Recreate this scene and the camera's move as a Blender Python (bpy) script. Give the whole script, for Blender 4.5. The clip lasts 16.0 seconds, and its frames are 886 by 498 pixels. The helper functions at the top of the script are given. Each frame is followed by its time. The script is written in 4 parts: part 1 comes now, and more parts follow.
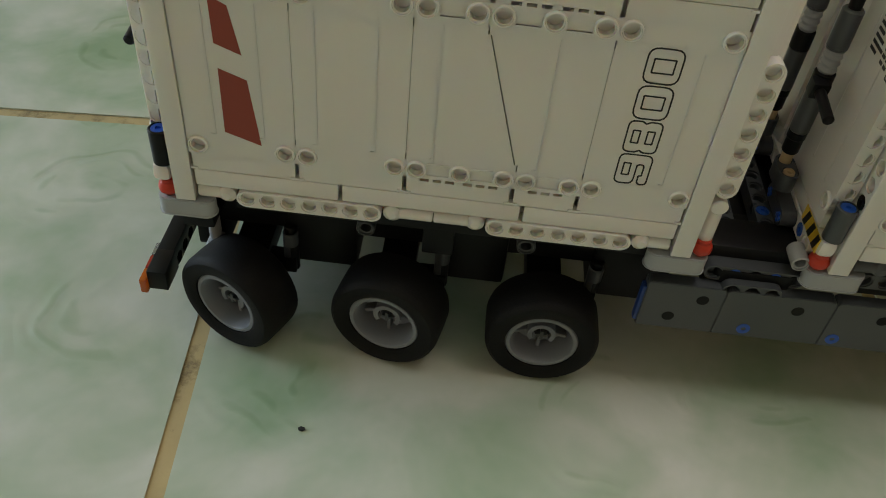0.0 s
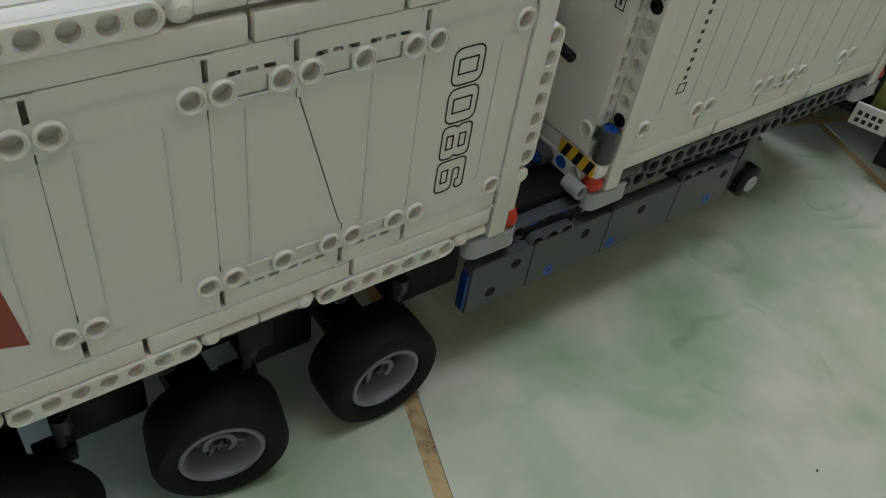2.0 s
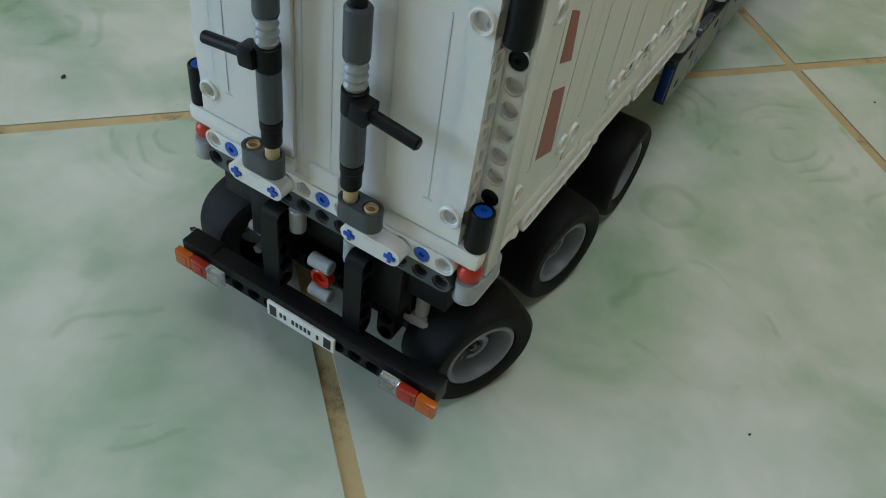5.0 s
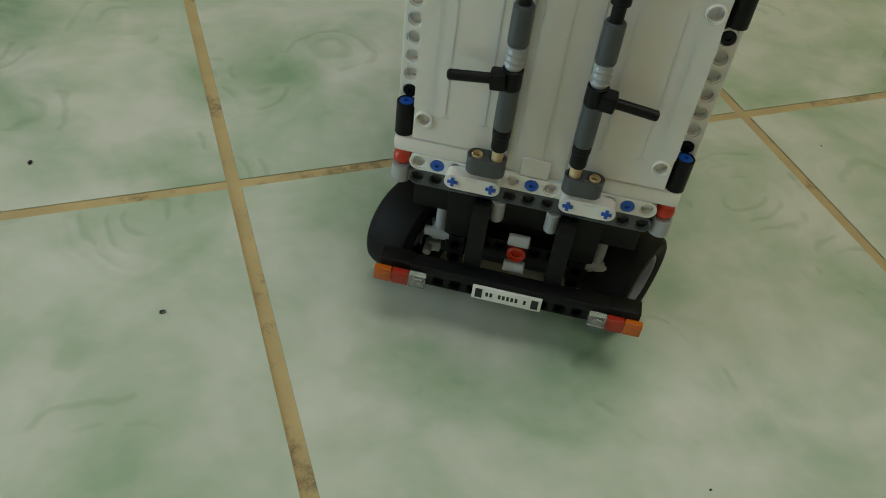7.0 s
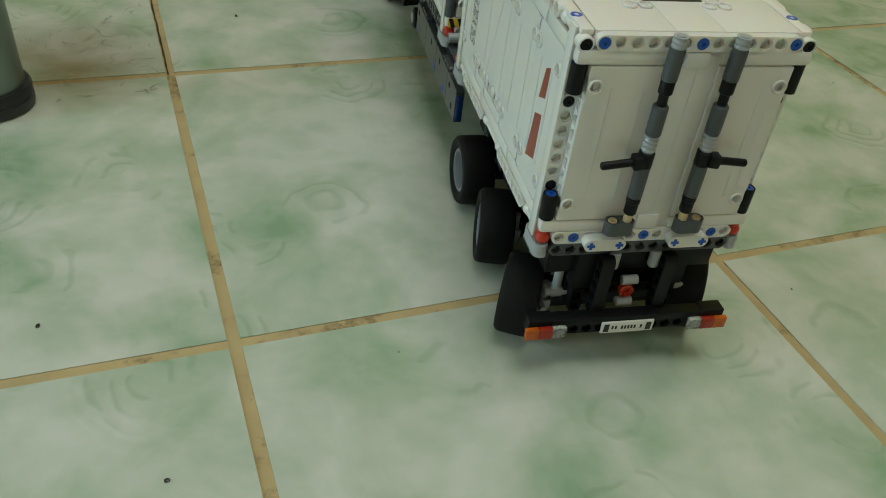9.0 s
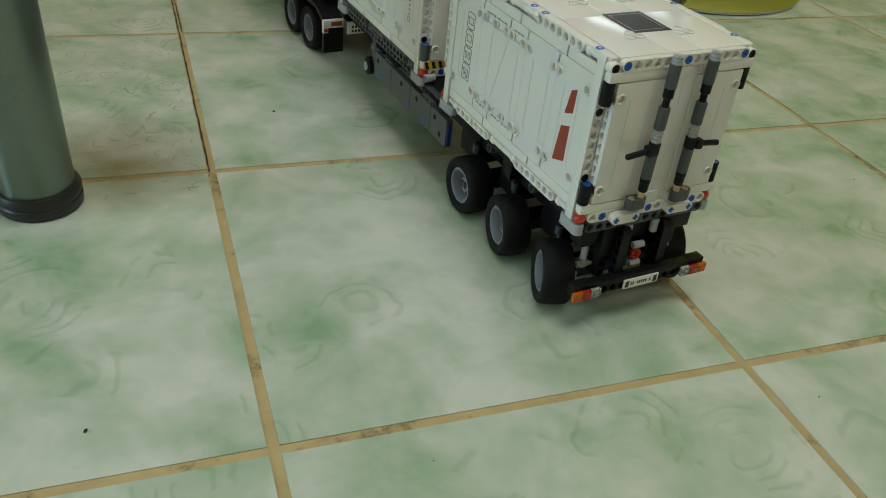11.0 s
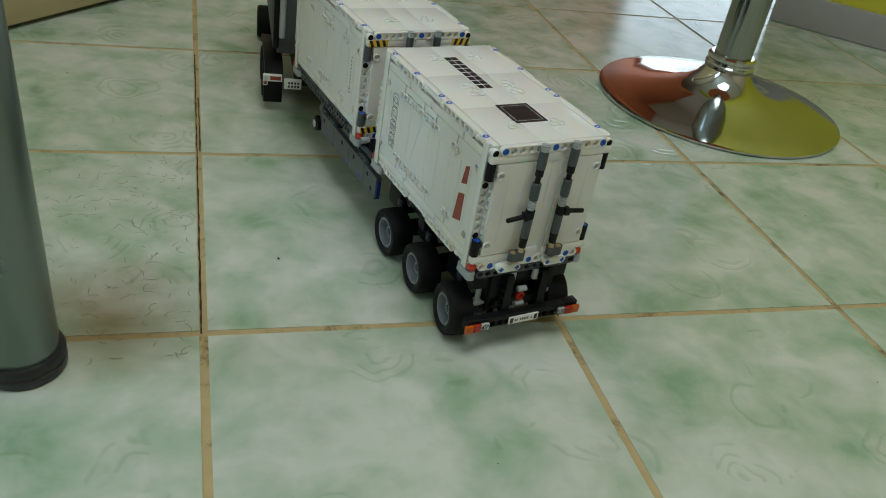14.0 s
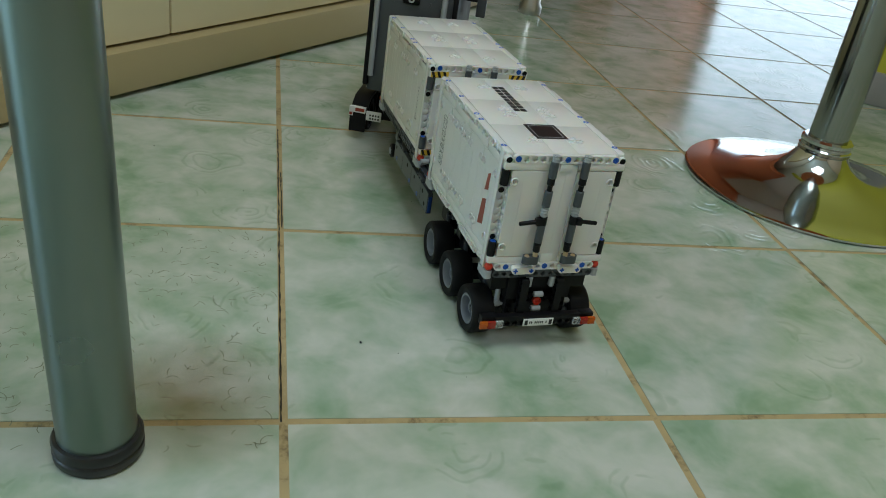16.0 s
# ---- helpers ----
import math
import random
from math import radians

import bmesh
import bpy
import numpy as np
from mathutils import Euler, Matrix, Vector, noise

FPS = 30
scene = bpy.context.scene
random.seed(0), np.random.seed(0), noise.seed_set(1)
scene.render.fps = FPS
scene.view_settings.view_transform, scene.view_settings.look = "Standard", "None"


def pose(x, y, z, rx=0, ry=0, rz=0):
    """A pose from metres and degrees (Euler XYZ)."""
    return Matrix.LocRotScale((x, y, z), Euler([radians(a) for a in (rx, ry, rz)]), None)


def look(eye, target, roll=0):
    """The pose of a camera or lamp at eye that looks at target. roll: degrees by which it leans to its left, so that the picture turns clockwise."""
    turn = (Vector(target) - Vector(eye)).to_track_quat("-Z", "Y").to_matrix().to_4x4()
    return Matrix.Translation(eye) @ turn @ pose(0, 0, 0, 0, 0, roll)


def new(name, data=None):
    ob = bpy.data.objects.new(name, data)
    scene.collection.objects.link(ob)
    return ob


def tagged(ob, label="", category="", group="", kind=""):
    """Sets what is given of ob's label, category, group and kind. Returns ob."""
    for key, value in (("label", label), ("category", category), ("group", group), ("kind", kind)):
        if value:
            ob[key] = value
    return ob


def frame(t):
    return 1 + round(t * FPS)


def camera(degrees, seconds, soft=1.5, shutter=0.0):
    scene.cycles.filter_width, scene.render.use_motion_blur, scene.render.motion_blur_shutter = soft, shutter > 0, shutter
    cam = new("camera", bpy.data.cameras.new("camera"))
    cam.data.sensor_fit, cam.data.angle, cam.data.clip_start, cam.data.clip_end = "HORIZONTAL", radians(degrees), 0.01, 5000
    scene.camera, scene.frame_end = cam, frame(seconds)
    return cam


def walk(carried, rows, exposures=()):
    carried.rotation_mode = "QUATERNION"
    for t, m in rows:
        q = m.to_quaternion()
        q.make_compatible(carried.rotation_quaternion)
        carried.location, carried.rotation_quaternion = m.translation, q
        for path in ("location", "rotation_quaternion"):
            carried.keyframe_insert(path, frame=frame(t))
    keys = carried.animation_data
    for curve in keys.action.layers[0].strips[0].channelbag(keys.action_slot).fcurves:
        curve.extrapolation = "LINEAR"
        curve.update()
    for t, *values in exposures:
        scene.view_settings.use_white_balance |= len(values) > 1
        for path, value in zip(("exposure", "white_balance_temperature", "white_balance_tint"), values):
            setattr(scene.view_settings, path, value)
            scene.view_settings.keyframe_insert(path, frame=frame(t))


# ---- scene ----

L = 0.008  # one module of the toy bricks
TILE = 0.3328

CAMERA_ROWS = (
    (0.0, -0.2428, -0.7375, 0.2999, -3.77, -43.83, 6.19),
    (0.5, -0.2172, -0.7256, 0.2963, -5.47, -44.10, 6.65),
    (1.0, -0.1737, -0.7120, 0.2886, -10.32, -43.47, 8.26),
    (1.5, -0.1146, -0.6967, 0.2937, -19.84, -43.15, 9.13),
    (2.0, -0.0857, -0.6934, 0.2918, -24.18, -43.29, 10.10),
    (2.5, -0.1098, -0.7060, 0.2724, -23.06, -45.08, 11.77),
    (3.0, -0.0939, -0.7010, 0.2696, -23.46, -46.18, 12.45),
    (3.5, -0.0677, -0.7060, 0.2696, -21.57, -46.16, 10.86),
    (4.0, -0.0585, -0.7049, 0.2747, -22.10, -46.39, 10.44),
    (4.5, -0.0435, -0.6984, 0.2843, -22.79, -46.50, 10.05),
    (5.0, -0.0382, -0.6959, 0.2826, -22.61, -46.48, 9.38),
    (7.5, -0.0297, -0.6895, 0.3104, -24.73, -43.97, 7.64),
    (8.0, -0.0312, -0.6879, 0.3122, -25.25, -42.97, 7.80),
    (8.5, -0.0333, -0.6836, 0.3327, -25.03, -40.78, 7.56),
    (9.0, -0.0374, -0.6796, 0.3482, -24.74, -38.29, 7.34),
    (11.5, -0.0500, -0.6664, 0.3902, -22.14, -34.27, 6.74),
    (12.0, -0.0445, -0.6621, 0.3985, -21.56, -34.08, 6.65),
    (12.5, -0.0460, -0.6577, 0.4074, -21.29, -33.82, 6.63),
    (13.0, -0.0467, -0.6546, 0.4209, -20.82, -33.68, 6.39),
    (13.5, -0.0399, -0.6394, 0.4408, -20.62, -33.53, 6.25),
    (14.0, -0.0071, -0.5817, 0.4777, -19.87, -32.48, 10.13),
    (14.5, -0.0072, -0.5782, 0.5133, -18.87, -30.88, 6.47),
    (15.0, -0.0278, -0.5879, 0.5051, -15.66, -29.71, 6.81),
    (15.5, -0.0212, -0.5694, 0.4996, -15.34, -29.19, 7.67),
    (16.0, -0.0269, -0.5367, 0.4663, -14.40, -28.34, 9.01),
)
TRAILER_ROWS = (
    (0.0, -0.3272, -0.4333, -94.44),
    (0.5, -0.2934, -0.4563, -87.97),
    (1.0, -0.2579, -0.4742, -79.76),
    (1.5, -0.2193, -0.4859, -75.71),
    (2.0, -0.1775, -0.4907, -72.06),
    (2.5, -0.1451, -0.4940, -67.61),
    (3.0, -0.1140, -0.4962, -63.80),
    (3.5, -0.0878, -0.5036, -59.75),
    (4.0, -0.0566, -0.5012, -56.22),
    (4.5, -0.0262, -0.4962, -52.60),
    (5.0, 0.0050, -0.4905, -48.25),
    (7.5, 0.1384, -0.4406, -25.91),
    (8.0, 0.1649, -0.4252, -20.62),
    (8.5, 0.1886, -0.4087, -15.19),
    (9.0, 0.2131, -0.3843, -9.05),
    (11.5, 0.2831, -0.2015, 9.73),
    (12.0, 0.2852, -0.1585, 11.58),
    (12.5, 0.2859, -0.1150, 12.79),
    (13.0, 0.2842, -0.0780, 13.04),
    (13.5, 0.2804, -0.0475, 12.88),
    (14.0, 0.2739, -0.0151, 12.66),
    (14.5, 0.2672, 0.0233, 12.03),
    (15.0, 0.2624, 0.0590, 10.86),
    (15.5, 0.2519, 0.0940, 8.66),
    (16.0, 0.2421, 0.1261, 6.09),
)


def aim(x, y, z, yaw, pitch, roll):
    a, b = radians(yaw), radians(pitch)
    return look((x, y, z), (x - math.sin(a) * math.cos(b), y + math.cos(a) * math.cos(b), z + math.sin(b)), roll)


cam = camera(56.02, 16.0, soft=1.0)
EXPOSURES = ((0.0, -0.29, 7300, 15), (1.5, -0.18, 5850, 14), (2.5, -0.17, 6200, 14), (3.5, -0.14, 6200, 12), (5.0, -0.26, 5950, 11), (7.5, -0.39, 7050, 2),
             (9.0, -0.22, 6750, 0), (12.0, -0.15, 6550, 3), (14.5, -0.15, 6050, 3), (16.0, -0.18, 5850, 3))
walk(cam, [(r[0], aim(*r[1:])) for r in CAMERA_ROWS], EXPOSURES)

# ---- light ----
scene.view_settings.exposure = 0.0
world = bpy.data.worlds.new("sky")
scene.world = world
world.use_nodes = True
wn = world.node_tree
sky = wn.nodes.new("ShaderNodeTexSky")
sky.sky_type, sky.sun_disc = "NISHITA", False
sky.sun_elevation, sky.sun_rotation = radians(40), radians(200)
wn.nodes["Background"].inputs["Strength"].default_value = 0.15
wn.links.new(sky.outputs[0], wn.nodes["Background"].inputs[0])

# room axes: a runs along the kitchen cabinet, b away from it
U, V = Vector((0.656, 0.755, 0)), Vector((0.755, -0.656, 0))
ROOM = Matrix(((U.x, V.x, 0, 0), (U.y, V.y, 0, 0), (0, 0, 1, 0), (0, 0, 0, 1)))


def room(a, b, z=0.0):
    return U * a + V * b + Vector((0, 0, z))


def area_lamp(name, a, b, z, to, w, h, watts, colour):
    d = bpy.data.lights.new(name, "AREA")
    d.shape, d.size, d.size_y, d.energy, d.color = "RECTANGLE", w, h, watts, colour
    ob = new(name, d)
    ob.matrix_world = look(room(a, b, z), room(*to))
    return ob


area_lamp("window_daylight", -1.22, -1.30, 1.06, (-1.22, 0.0, 0.98), 1.22, 1.95, 44, (0.60, 0.82, 1.0))
# added overhead fill, out of view; no roof window is known here
area_lamp("roof_window_daylight", -0.11, 0.56, 2.48, (-0.11, 0.56, 0.0), 1.05, 1.15, 29, (0.93, 0.93, 0.89))
area_lamp("hall_daylight", 3.97, 0.16, 0.50, (2.0, 0.16, 0.50), 1.44, 0.95, 8, (0.92, 0.96, 1.0))


# ---- materials ----
def material(name, colour, rough=0.4, metal=0.0, spread=0.06, scale=30.0, bump=0.0, bump_scale=200.0, glass=0.0, spec=0.5, coat=0.0):
    m = bpy.data.materials.new(name)
    m.use_nodes = True
    t = m.node_tree
    p = t.nodes["Principled BSDF"]
    p.inputs["Roughness"].default_value, p.inputs["Metallic"].default_value = rough, metal
    p.inputs["Transmission Weight"].default_value = glass
    p.inputs["Specular IOR Level"].default_value = spec
    p.inputs["Coat Weight"].default_value = coat
    co = t.nodes.new("ShaderNodeTexCoord")
    n = t.nodes.new("ShaderNodeTexNoise")
    n.inputs["Scale"].default_value, n.inputs["Detail"].default_value = scale, 5
    t.links.new(co.outputs["Object"], n.inputs["Vector"])
    mix = t.nodes.new("ShaderNodeMix")
    mix.data_type = "RGBA"
    lo, hi = [c * (1 - spread) for c in colour], [min(1, c * (1 + spread)) for c in colour]
    mix.inputs["A"].default_value, mix.inputs["B"].default_value = (*lo, 1), (*hi, 1)
    t.links.new(n.outputs["Fac"], mix.inputs["Factor"])
    t.links.new(mix.outputs["Result"], p.inputs["Base Color"])
    r = t.nodes.new("ShaderNodeMapRange")
    r.inputs["To Min"].default_value, r.inputs["To Max"].default_value = max(0.02, rough - 0.07), rough + 0.07
    t.links.new(n.outputs["Fac"], r.inputs["Value"])
    t.links.new(r.outputs["Result"], p.inputs["Roughness"])
    if bump:
        n2 = t.nodes.new("ShaderNodeTexNoise")
        n2.inputs["Scale"].default_value, n2.inputs["Detail"].default_value = bump_scale, 4
        t.links.new(co.outputs["Object"], n2.inputs["Vector"])
        bp = t.nodes.new("ShaderNodeBump")
        bp.inputs["Strength"].default_value, bp.inputs["Distance"].default_value = bump, 0.0006
        t.links.new(n2.outputs["Fac"], bp.inputs["Height"])
        t.links.new(bp.outputs["Normal"], p.inputs["Normal"])
    return m


WHITE = material("white_plastic", (0.80, 0.77, 0.745), 0.22, spread=0.03, bump=0.05, bump_scale=60)
white_shader = WHITE.node_tree.nodes["Principled BSDF"]
white_shader.inputs["Subsurface Weight"].default_value, white_shader.inputs["Subsurface Scale"].default_value = 0.35, 0.004
white_shader.inputs["Subsurface Radius"].default_value = (1.0, 0.6, 0.32)
BLACK = material("black_plastic", (0.006, 0.006, 0.007), 0.42, spread=0.3, bump=0.05, spec=0.2)
DARK = material("dark_grey_plastic", (0.06, 0.067, 0.076), 0.3, spread=0.1, bump=0.05)
GREY = material("light_grey_plastic", (0.36, 0.38, 0.40), 0.3, spread=0.06, bump=0.05)
RIM = material("rim_grey_plastic", (0.20, 0.215, 0.25), 0.38, spread=0.08)
BLUE = material("blue_plastic", (0.012, 0.09, 0.48), 0.3, spread=0.1)
DEEP_BLUE = material("deep_blue_plastic", (0.008, 0.035, 0.17), 0.35, spread=0.2)
RED = material("red_plastic", (0.52, 0.035, 0.015), 0.3, spread=0.1)
TAN = material("tan_plastic", (0.62, 0.47, 0.27), 0.35, spread=0.06)
RUBBER = material("tyre_rubber", (0.007, 0.007, 0.0075), 0.65, spec=0.2, spread=0.35, scale=120, bump=0.25, bump_scale=900)
STICKER_RED = material("red_sticker", (0.30, 0.045, 0.025), 0.35, spread=0.06)
STICKER_YELLOW = material("yellow_sticker", (0.72, 0.47, 0.04), 0.35)
INK = material("black_ink", (0.012, 0.012, 0.014), 0.35)
PAPER = material("white_sticker", (0.78, 0.78, 0.77), 0.3)
ORANGE_CLEAR = material("orange_transparent", (0.85, 0.20, 0.02), 0.15, glass=0.55)
RED_CLEAR = material("red_transparent", (0.55, 0.04, 0.02), 0.15, glass=0.4)
CLEAR = material("clear_plastic", (0.85, 0.85, 0.85), 0.1, glass=0.85)
CHROME = material("chrome", (0.56, 0.57, 0.57), 0.07, 1.0, spread=0.03, scale=8)
# chrome darkened for the column, in place of the dark surroundings it mirrors
DARK_CHROME = material("dull_chrome", (0.34, 0.36, 0.35), 0.16, 1.0, spread=0.05, scale=8)
LEG_PAINT = material("grey_green_paint", (0.21, 0.245, 0.225), 0.3, 0.85, spread=0.05, scale=12, bump=0.05)
FOOT_BLACK = material("black_rubber_foot", (0.014, 0.014, 0.015), 0.4, spread=0.3)
CREAM = material("cream_laminate", (0.80, 0.70, 0.46), 0.3, spread=0.03, scale=5, bump=0.03)
PLINTH = material("beige_plinth", (0.46, 0.37, 0.20), 0.35, spread=0.05, scale=6)
YELLOW_WALL = material("yellow_green_paint", (0.50, 0.47, 0.03), 0.6, spread=0.05, scale=4, bump=0.1, bump_scale=120)
SKIRTING = material("grey_skirting", (0.30, 0.29, 0.28), 0.4, spread=0.06)
PLASTER = material("cream_plaster", (0.74, 0.71, 0.64), 0.7, spread=0.04, scale=4, bump=0.1, bump_scale=120)
SCRATCH = material("scratch_dirt", (0.20, 0.21, 0.14), 0.7, spread=0.3, scale=90)
TAN_PAINT = material("tan_paint", (0.58, 0.44, 0.30), 0.7, spread=0.05, scale=4, bump=0.1, bump_scale=120)
ORANGE_WALL = material("orange_paint", (0.62, 0.16, 0.05), 0.6, spread=0.06, scale=4)
ALUMINIUM = material("brushed_aluminium", (0.55, 0.55, 0.55), 0.3, 1.0, spread=0.05)
GROUT = material("beige_grout", (0.45, 0.34, 0.17), 0.8, spread=0.22, scale=40, bump=0.5, bump_scale=400)
gt = GROUT.node_tree
g_mix = gt.nodes.new("ShaderNodeMix")
g_mix.data_type = "RGBA"
g_mix.inputs["B"].default_value = (0.09, 0.06, 0.03, 1)
g_noise = gt.nodes.new("ShaderNodeTexNoise")
g_noise.inputs["Scale"].default_value, g_noise.inputs["Detail"].default_value, g_noise.inputs["Roughness"].default_value = 13.0, 9, 0.78
g_ramp = gt.nodes.new("ShaderNodeValToRGB")
g_ramp.color_ramp.elements[0].position, g_ramp.color_ramp.elements[1].position = 0.53, 0.66
gt.links.new(gt.nodes["Texture Coordinate"].outputs["Object"], g_noise.inputs["Vector"])
gt.links.new(g_noise.outputs["Fac"], g_ramp.inputs["Fac"])
gt.links.new(g_ramp.outputs["Color"], g_mix.inputs["Factor"])
gt.links.new(gt.nodes["Mix"].outputs["Result"], g_mix.inputs["A"])
gt.links.new(g_mix.outputs["Result"], gt.nodes["Principled BSDF"].inputs["Base Color"])


def tile_material():
    m = bpy.data.materials.new("green_marbled_tile")
    m.use_nodes = True
    t = m.node_tree
    p = t.nodes["Principled BSDF"]
    co = t.nodes.new("ShaderNodeTexCoord")
    info = t.nodes.new("ShaderNodeObjectInfo")
    shift = t.nodes.new("ShaderNodeVectorMath")
    shift.operation = "MULTIPLY_ADD"
    comb = t.nodes.new("ShaderNodeCombineXYZ")
    for k in range(3):
        t.links.new(info.outputs["Random"], comb.inputs[k])
    shift.inputs[1].default_value = (7.3, 11.1, 5.7)
    t.links.new(comb.outputs[0], shift.inputs[0])
    t.links.new(co.outputs["Object"], shift.inputs[2])

    def noise_node(scale, detail, distort, rough=0.5):
        n = t.nodes.new("ShaderNodeTexNoise")
        n.inputs["Scale"].default_value, n.inputs["Detail"].default_value = scale, detail
        n.inputs["Distortion"].default_value, n.inputs["Roughness"].default_value = distort, rough
        t.links.new(shift.outputs[0], n.inputs["Vector"])
        return n

    def ramp(node, stops):
        r = t.nodes.new("ShaderNodeValToRGB")
        r.color_ramp.elements[0].position, r.color_ramp.elements[0].color = stops[0]
        r.color_ramp.elements[1].position, r.color_ramp.elements[1].color = stops[-1]
        for pos, col in stops[1:-1]:
            r.color_ramp.elements.new(pos).color = col
        t.links.new(node.outputs["Fac"], r.inputs["Fac"])
        return r

    clouds = ramp(noise_node(14, 4, 0.3, 0.52), [(0.31, (0.295, 0.40, 0.28, 1)), (0.42, (0.41, 0.48, 0.38, 1)), (0.52, (0.50, 0.535, 0.46, 1)), (0.63, (0.59, 0.60, 0.545, 1))])
    fine = ramp(noise_node(30, 5, 0.5), [(0.35, (0.82, 0.9, 0.82, 1)), (0.65, (1, 1, 1, 1))])
    mul = t.nodes.new("ShaderNodeMix")
    mul.data_type, mul.blend_type = "RGBA", "MULTIPLY"
    mul.inputs["Factor"].default_value = 0.7
    t.links.new(clouds.outputs[0], mul.inputs["A"])
    t.links.new(fine.outputs[0], mul.inputs["B"])
    t.links.new(mul.outputs["Result"], p.inputs["Base Color"])
    # embossed rings of the glaze, in patches
    def math_node(op, x, y):
        n = t.nodes.new("ShaderNodeMath")
        n.operation = op
        for k, v in enumerate((x, y)):
            if isinstance(v, float):
                n.inputs[k].default_value = v
            else:
                t.links.new(v, n.inputs[k])
        n.inputs[2].default_value = 0.5
        return n.outputs[0]

    def rings(scale, step, reach):
        v = t.nodes.new("ShaderNodeTexVoronoi")
        v.inputs["Scale"].default_value = scale
        warp = t.nodes.new("ShaderNodeVectorMath")
        warp.operation = "MULTIPLY_ADD"
        warp.inputs[1].default_value = (0.045, 0.045, 0.0)
        t.links.new(noise_node(17, 2, 0.0).outputs["Color"], warp.inputs[0])
        t.links.new(shift.outputs[0], warp.inputs[2])
        flat = t.nodes.new("ShaderNodeVectorMath")
        flat.operation = "MULTIPLY"
        flat.inputs[1].default_value = (1, 1, 0)
        t.links.new(warp.outputs[0], flat.inputs[0])
        t.links.new(flat.outputs[0], v.inputs["Vector"])
        away = math_node("DIVIDE", v.outputs["Distance"], scale)
        wave = math_node("SINE", math_node("MULTIPLY", away, 2 * math.pi / step), 0.0)
        inside = t.nodes.new("ShaderNodeMapRange")
        inside.inputs["From Min"].default_value, inside.inputs["From Max"].default_value = reach, reach * 0.75
        t.links.new(away, inside.inputs["Value"])
        return math_node("MULTIPLY", math_node("MULTIPLY_ADD", wave, 0.5), inside.outputs["Result"])

    mask = ramp(noise_node(19, 2, 0.5), [(0.45, (0, 0, 0, 1)), (0.56, (1, 1, 1, 1))])
    swirl = math_node("MULTIPLY", rings(11.0, 0.011, 0.055), mask.outputs[0])
    line = t.nodes.new("ShaderNodeMapRange")
    line.inputs["From Min"].default_value, line.inputs["From Max"].default_value = 0.60, 1.0
    line.inputs["To Max"].default_value = 0.42
    t.links.new(swirl, line.inputs["Value"])
    pool = t.nodes.new("ShaderNodeMix")
    pool.data_type, pool.blend_type = "RGBA", "MULTIPLY"
    pool.inputs["B"].default_value = (0.62, 0.72, 0.60, 1)
    t.links.new(line.outputs["Result"], pool.inputs["Factor"])
    t.links.new(mul.outputs["Result"], pool.inputs["A"])
    t.links.new(pool.outputs["Result"], p.inputs["Base Color"])
    bp = t.nodes.new("ShaderNodeBump")
    bp.inputs["Strength"].default_value, bp.inputs["Distance"].default_value = 0.35, 0.0008
    t.links.new(swirl, bp.inputs["Height"])
    t.links.new(bp.outputs["Normal"], p.inputs["Normal"])
    rr = t.nodes.new("ShaderNodeMapRange")
    rr.inputs["To Min"].default_value, rr.inputs["To Max"].default_value = 0.10, 0.24
    t.links.new(noise_node(9, 3, 0.4).outputs["Fac"], rr.inputs["Value"])
    t.links.new(rr.outputs["Result"], p.inputs["Roughness"])
    return m


TILES = tile_material()


def stain_shade_material():
    m = bpy.data.materials.new("brown_stain")
    m.use_nodes = True
    t = m.node_tree
    p = t.nodes["Principled BSDF"]
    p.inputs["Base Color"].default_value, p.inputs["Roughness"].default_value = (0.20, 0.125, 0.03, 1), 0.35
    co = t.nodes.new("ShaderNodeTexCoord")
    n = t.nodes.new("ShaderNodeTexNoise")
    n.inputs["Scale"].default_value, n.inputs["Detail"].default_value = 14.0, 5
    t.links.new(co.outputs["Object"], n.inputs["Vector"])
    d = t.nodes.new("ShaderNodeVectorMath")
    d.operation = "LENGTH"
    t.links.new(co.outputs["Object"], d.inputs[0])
    # brown fades outwards: a stain and the leg's soft shadow painted together
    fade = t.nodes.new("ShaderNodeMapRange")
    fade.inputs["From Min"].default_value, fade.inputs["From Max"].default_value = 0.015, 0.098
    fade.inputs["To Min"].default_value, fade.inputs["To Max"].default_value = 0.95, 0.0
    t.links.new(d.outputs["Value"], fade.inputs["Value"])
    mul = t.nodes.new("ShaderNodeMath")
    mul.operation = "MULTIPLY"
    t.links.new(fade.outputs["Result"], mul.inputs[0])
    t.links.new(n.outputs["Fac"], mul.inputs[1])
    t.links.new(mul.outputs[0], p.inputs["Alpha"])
    return m


STAIN_SHADE = stain_shade_material()


# ---- mesh helpers; toy parts are given in modules ----
def mesh_of(name, bm, mat, smooth=0.6, scale=1.0):
    if scale != 1.0:
        bmesh.ops.scale(bm, vec=(scale,) * 3, verts=bm.verts)
    bmesh.ops.recalc_face_normals(bm, faces=bm.faces)
    me = bpy.data.meshes.new(name)
    bm.to_mesh(me)
    bm.free()
    me.materials.append(mat)
    me.shade_smooth()
    me.set_sharp_from_angle(angle=smooth)
    return me


def part(name, bm, mat, parent, label="", scale=L, at=None):
    ob = new(name, mesh_of(name, bm, mat, scale=scale))
    ob.parent = parent
    if at is not None:
        ob.matrix_basis = at
    return tagged(ob, label)


def empty(name, parent=None):
    ob = new(name)
    ob.parent = parent
    ob.empty_display_size = 0.02
    return ob


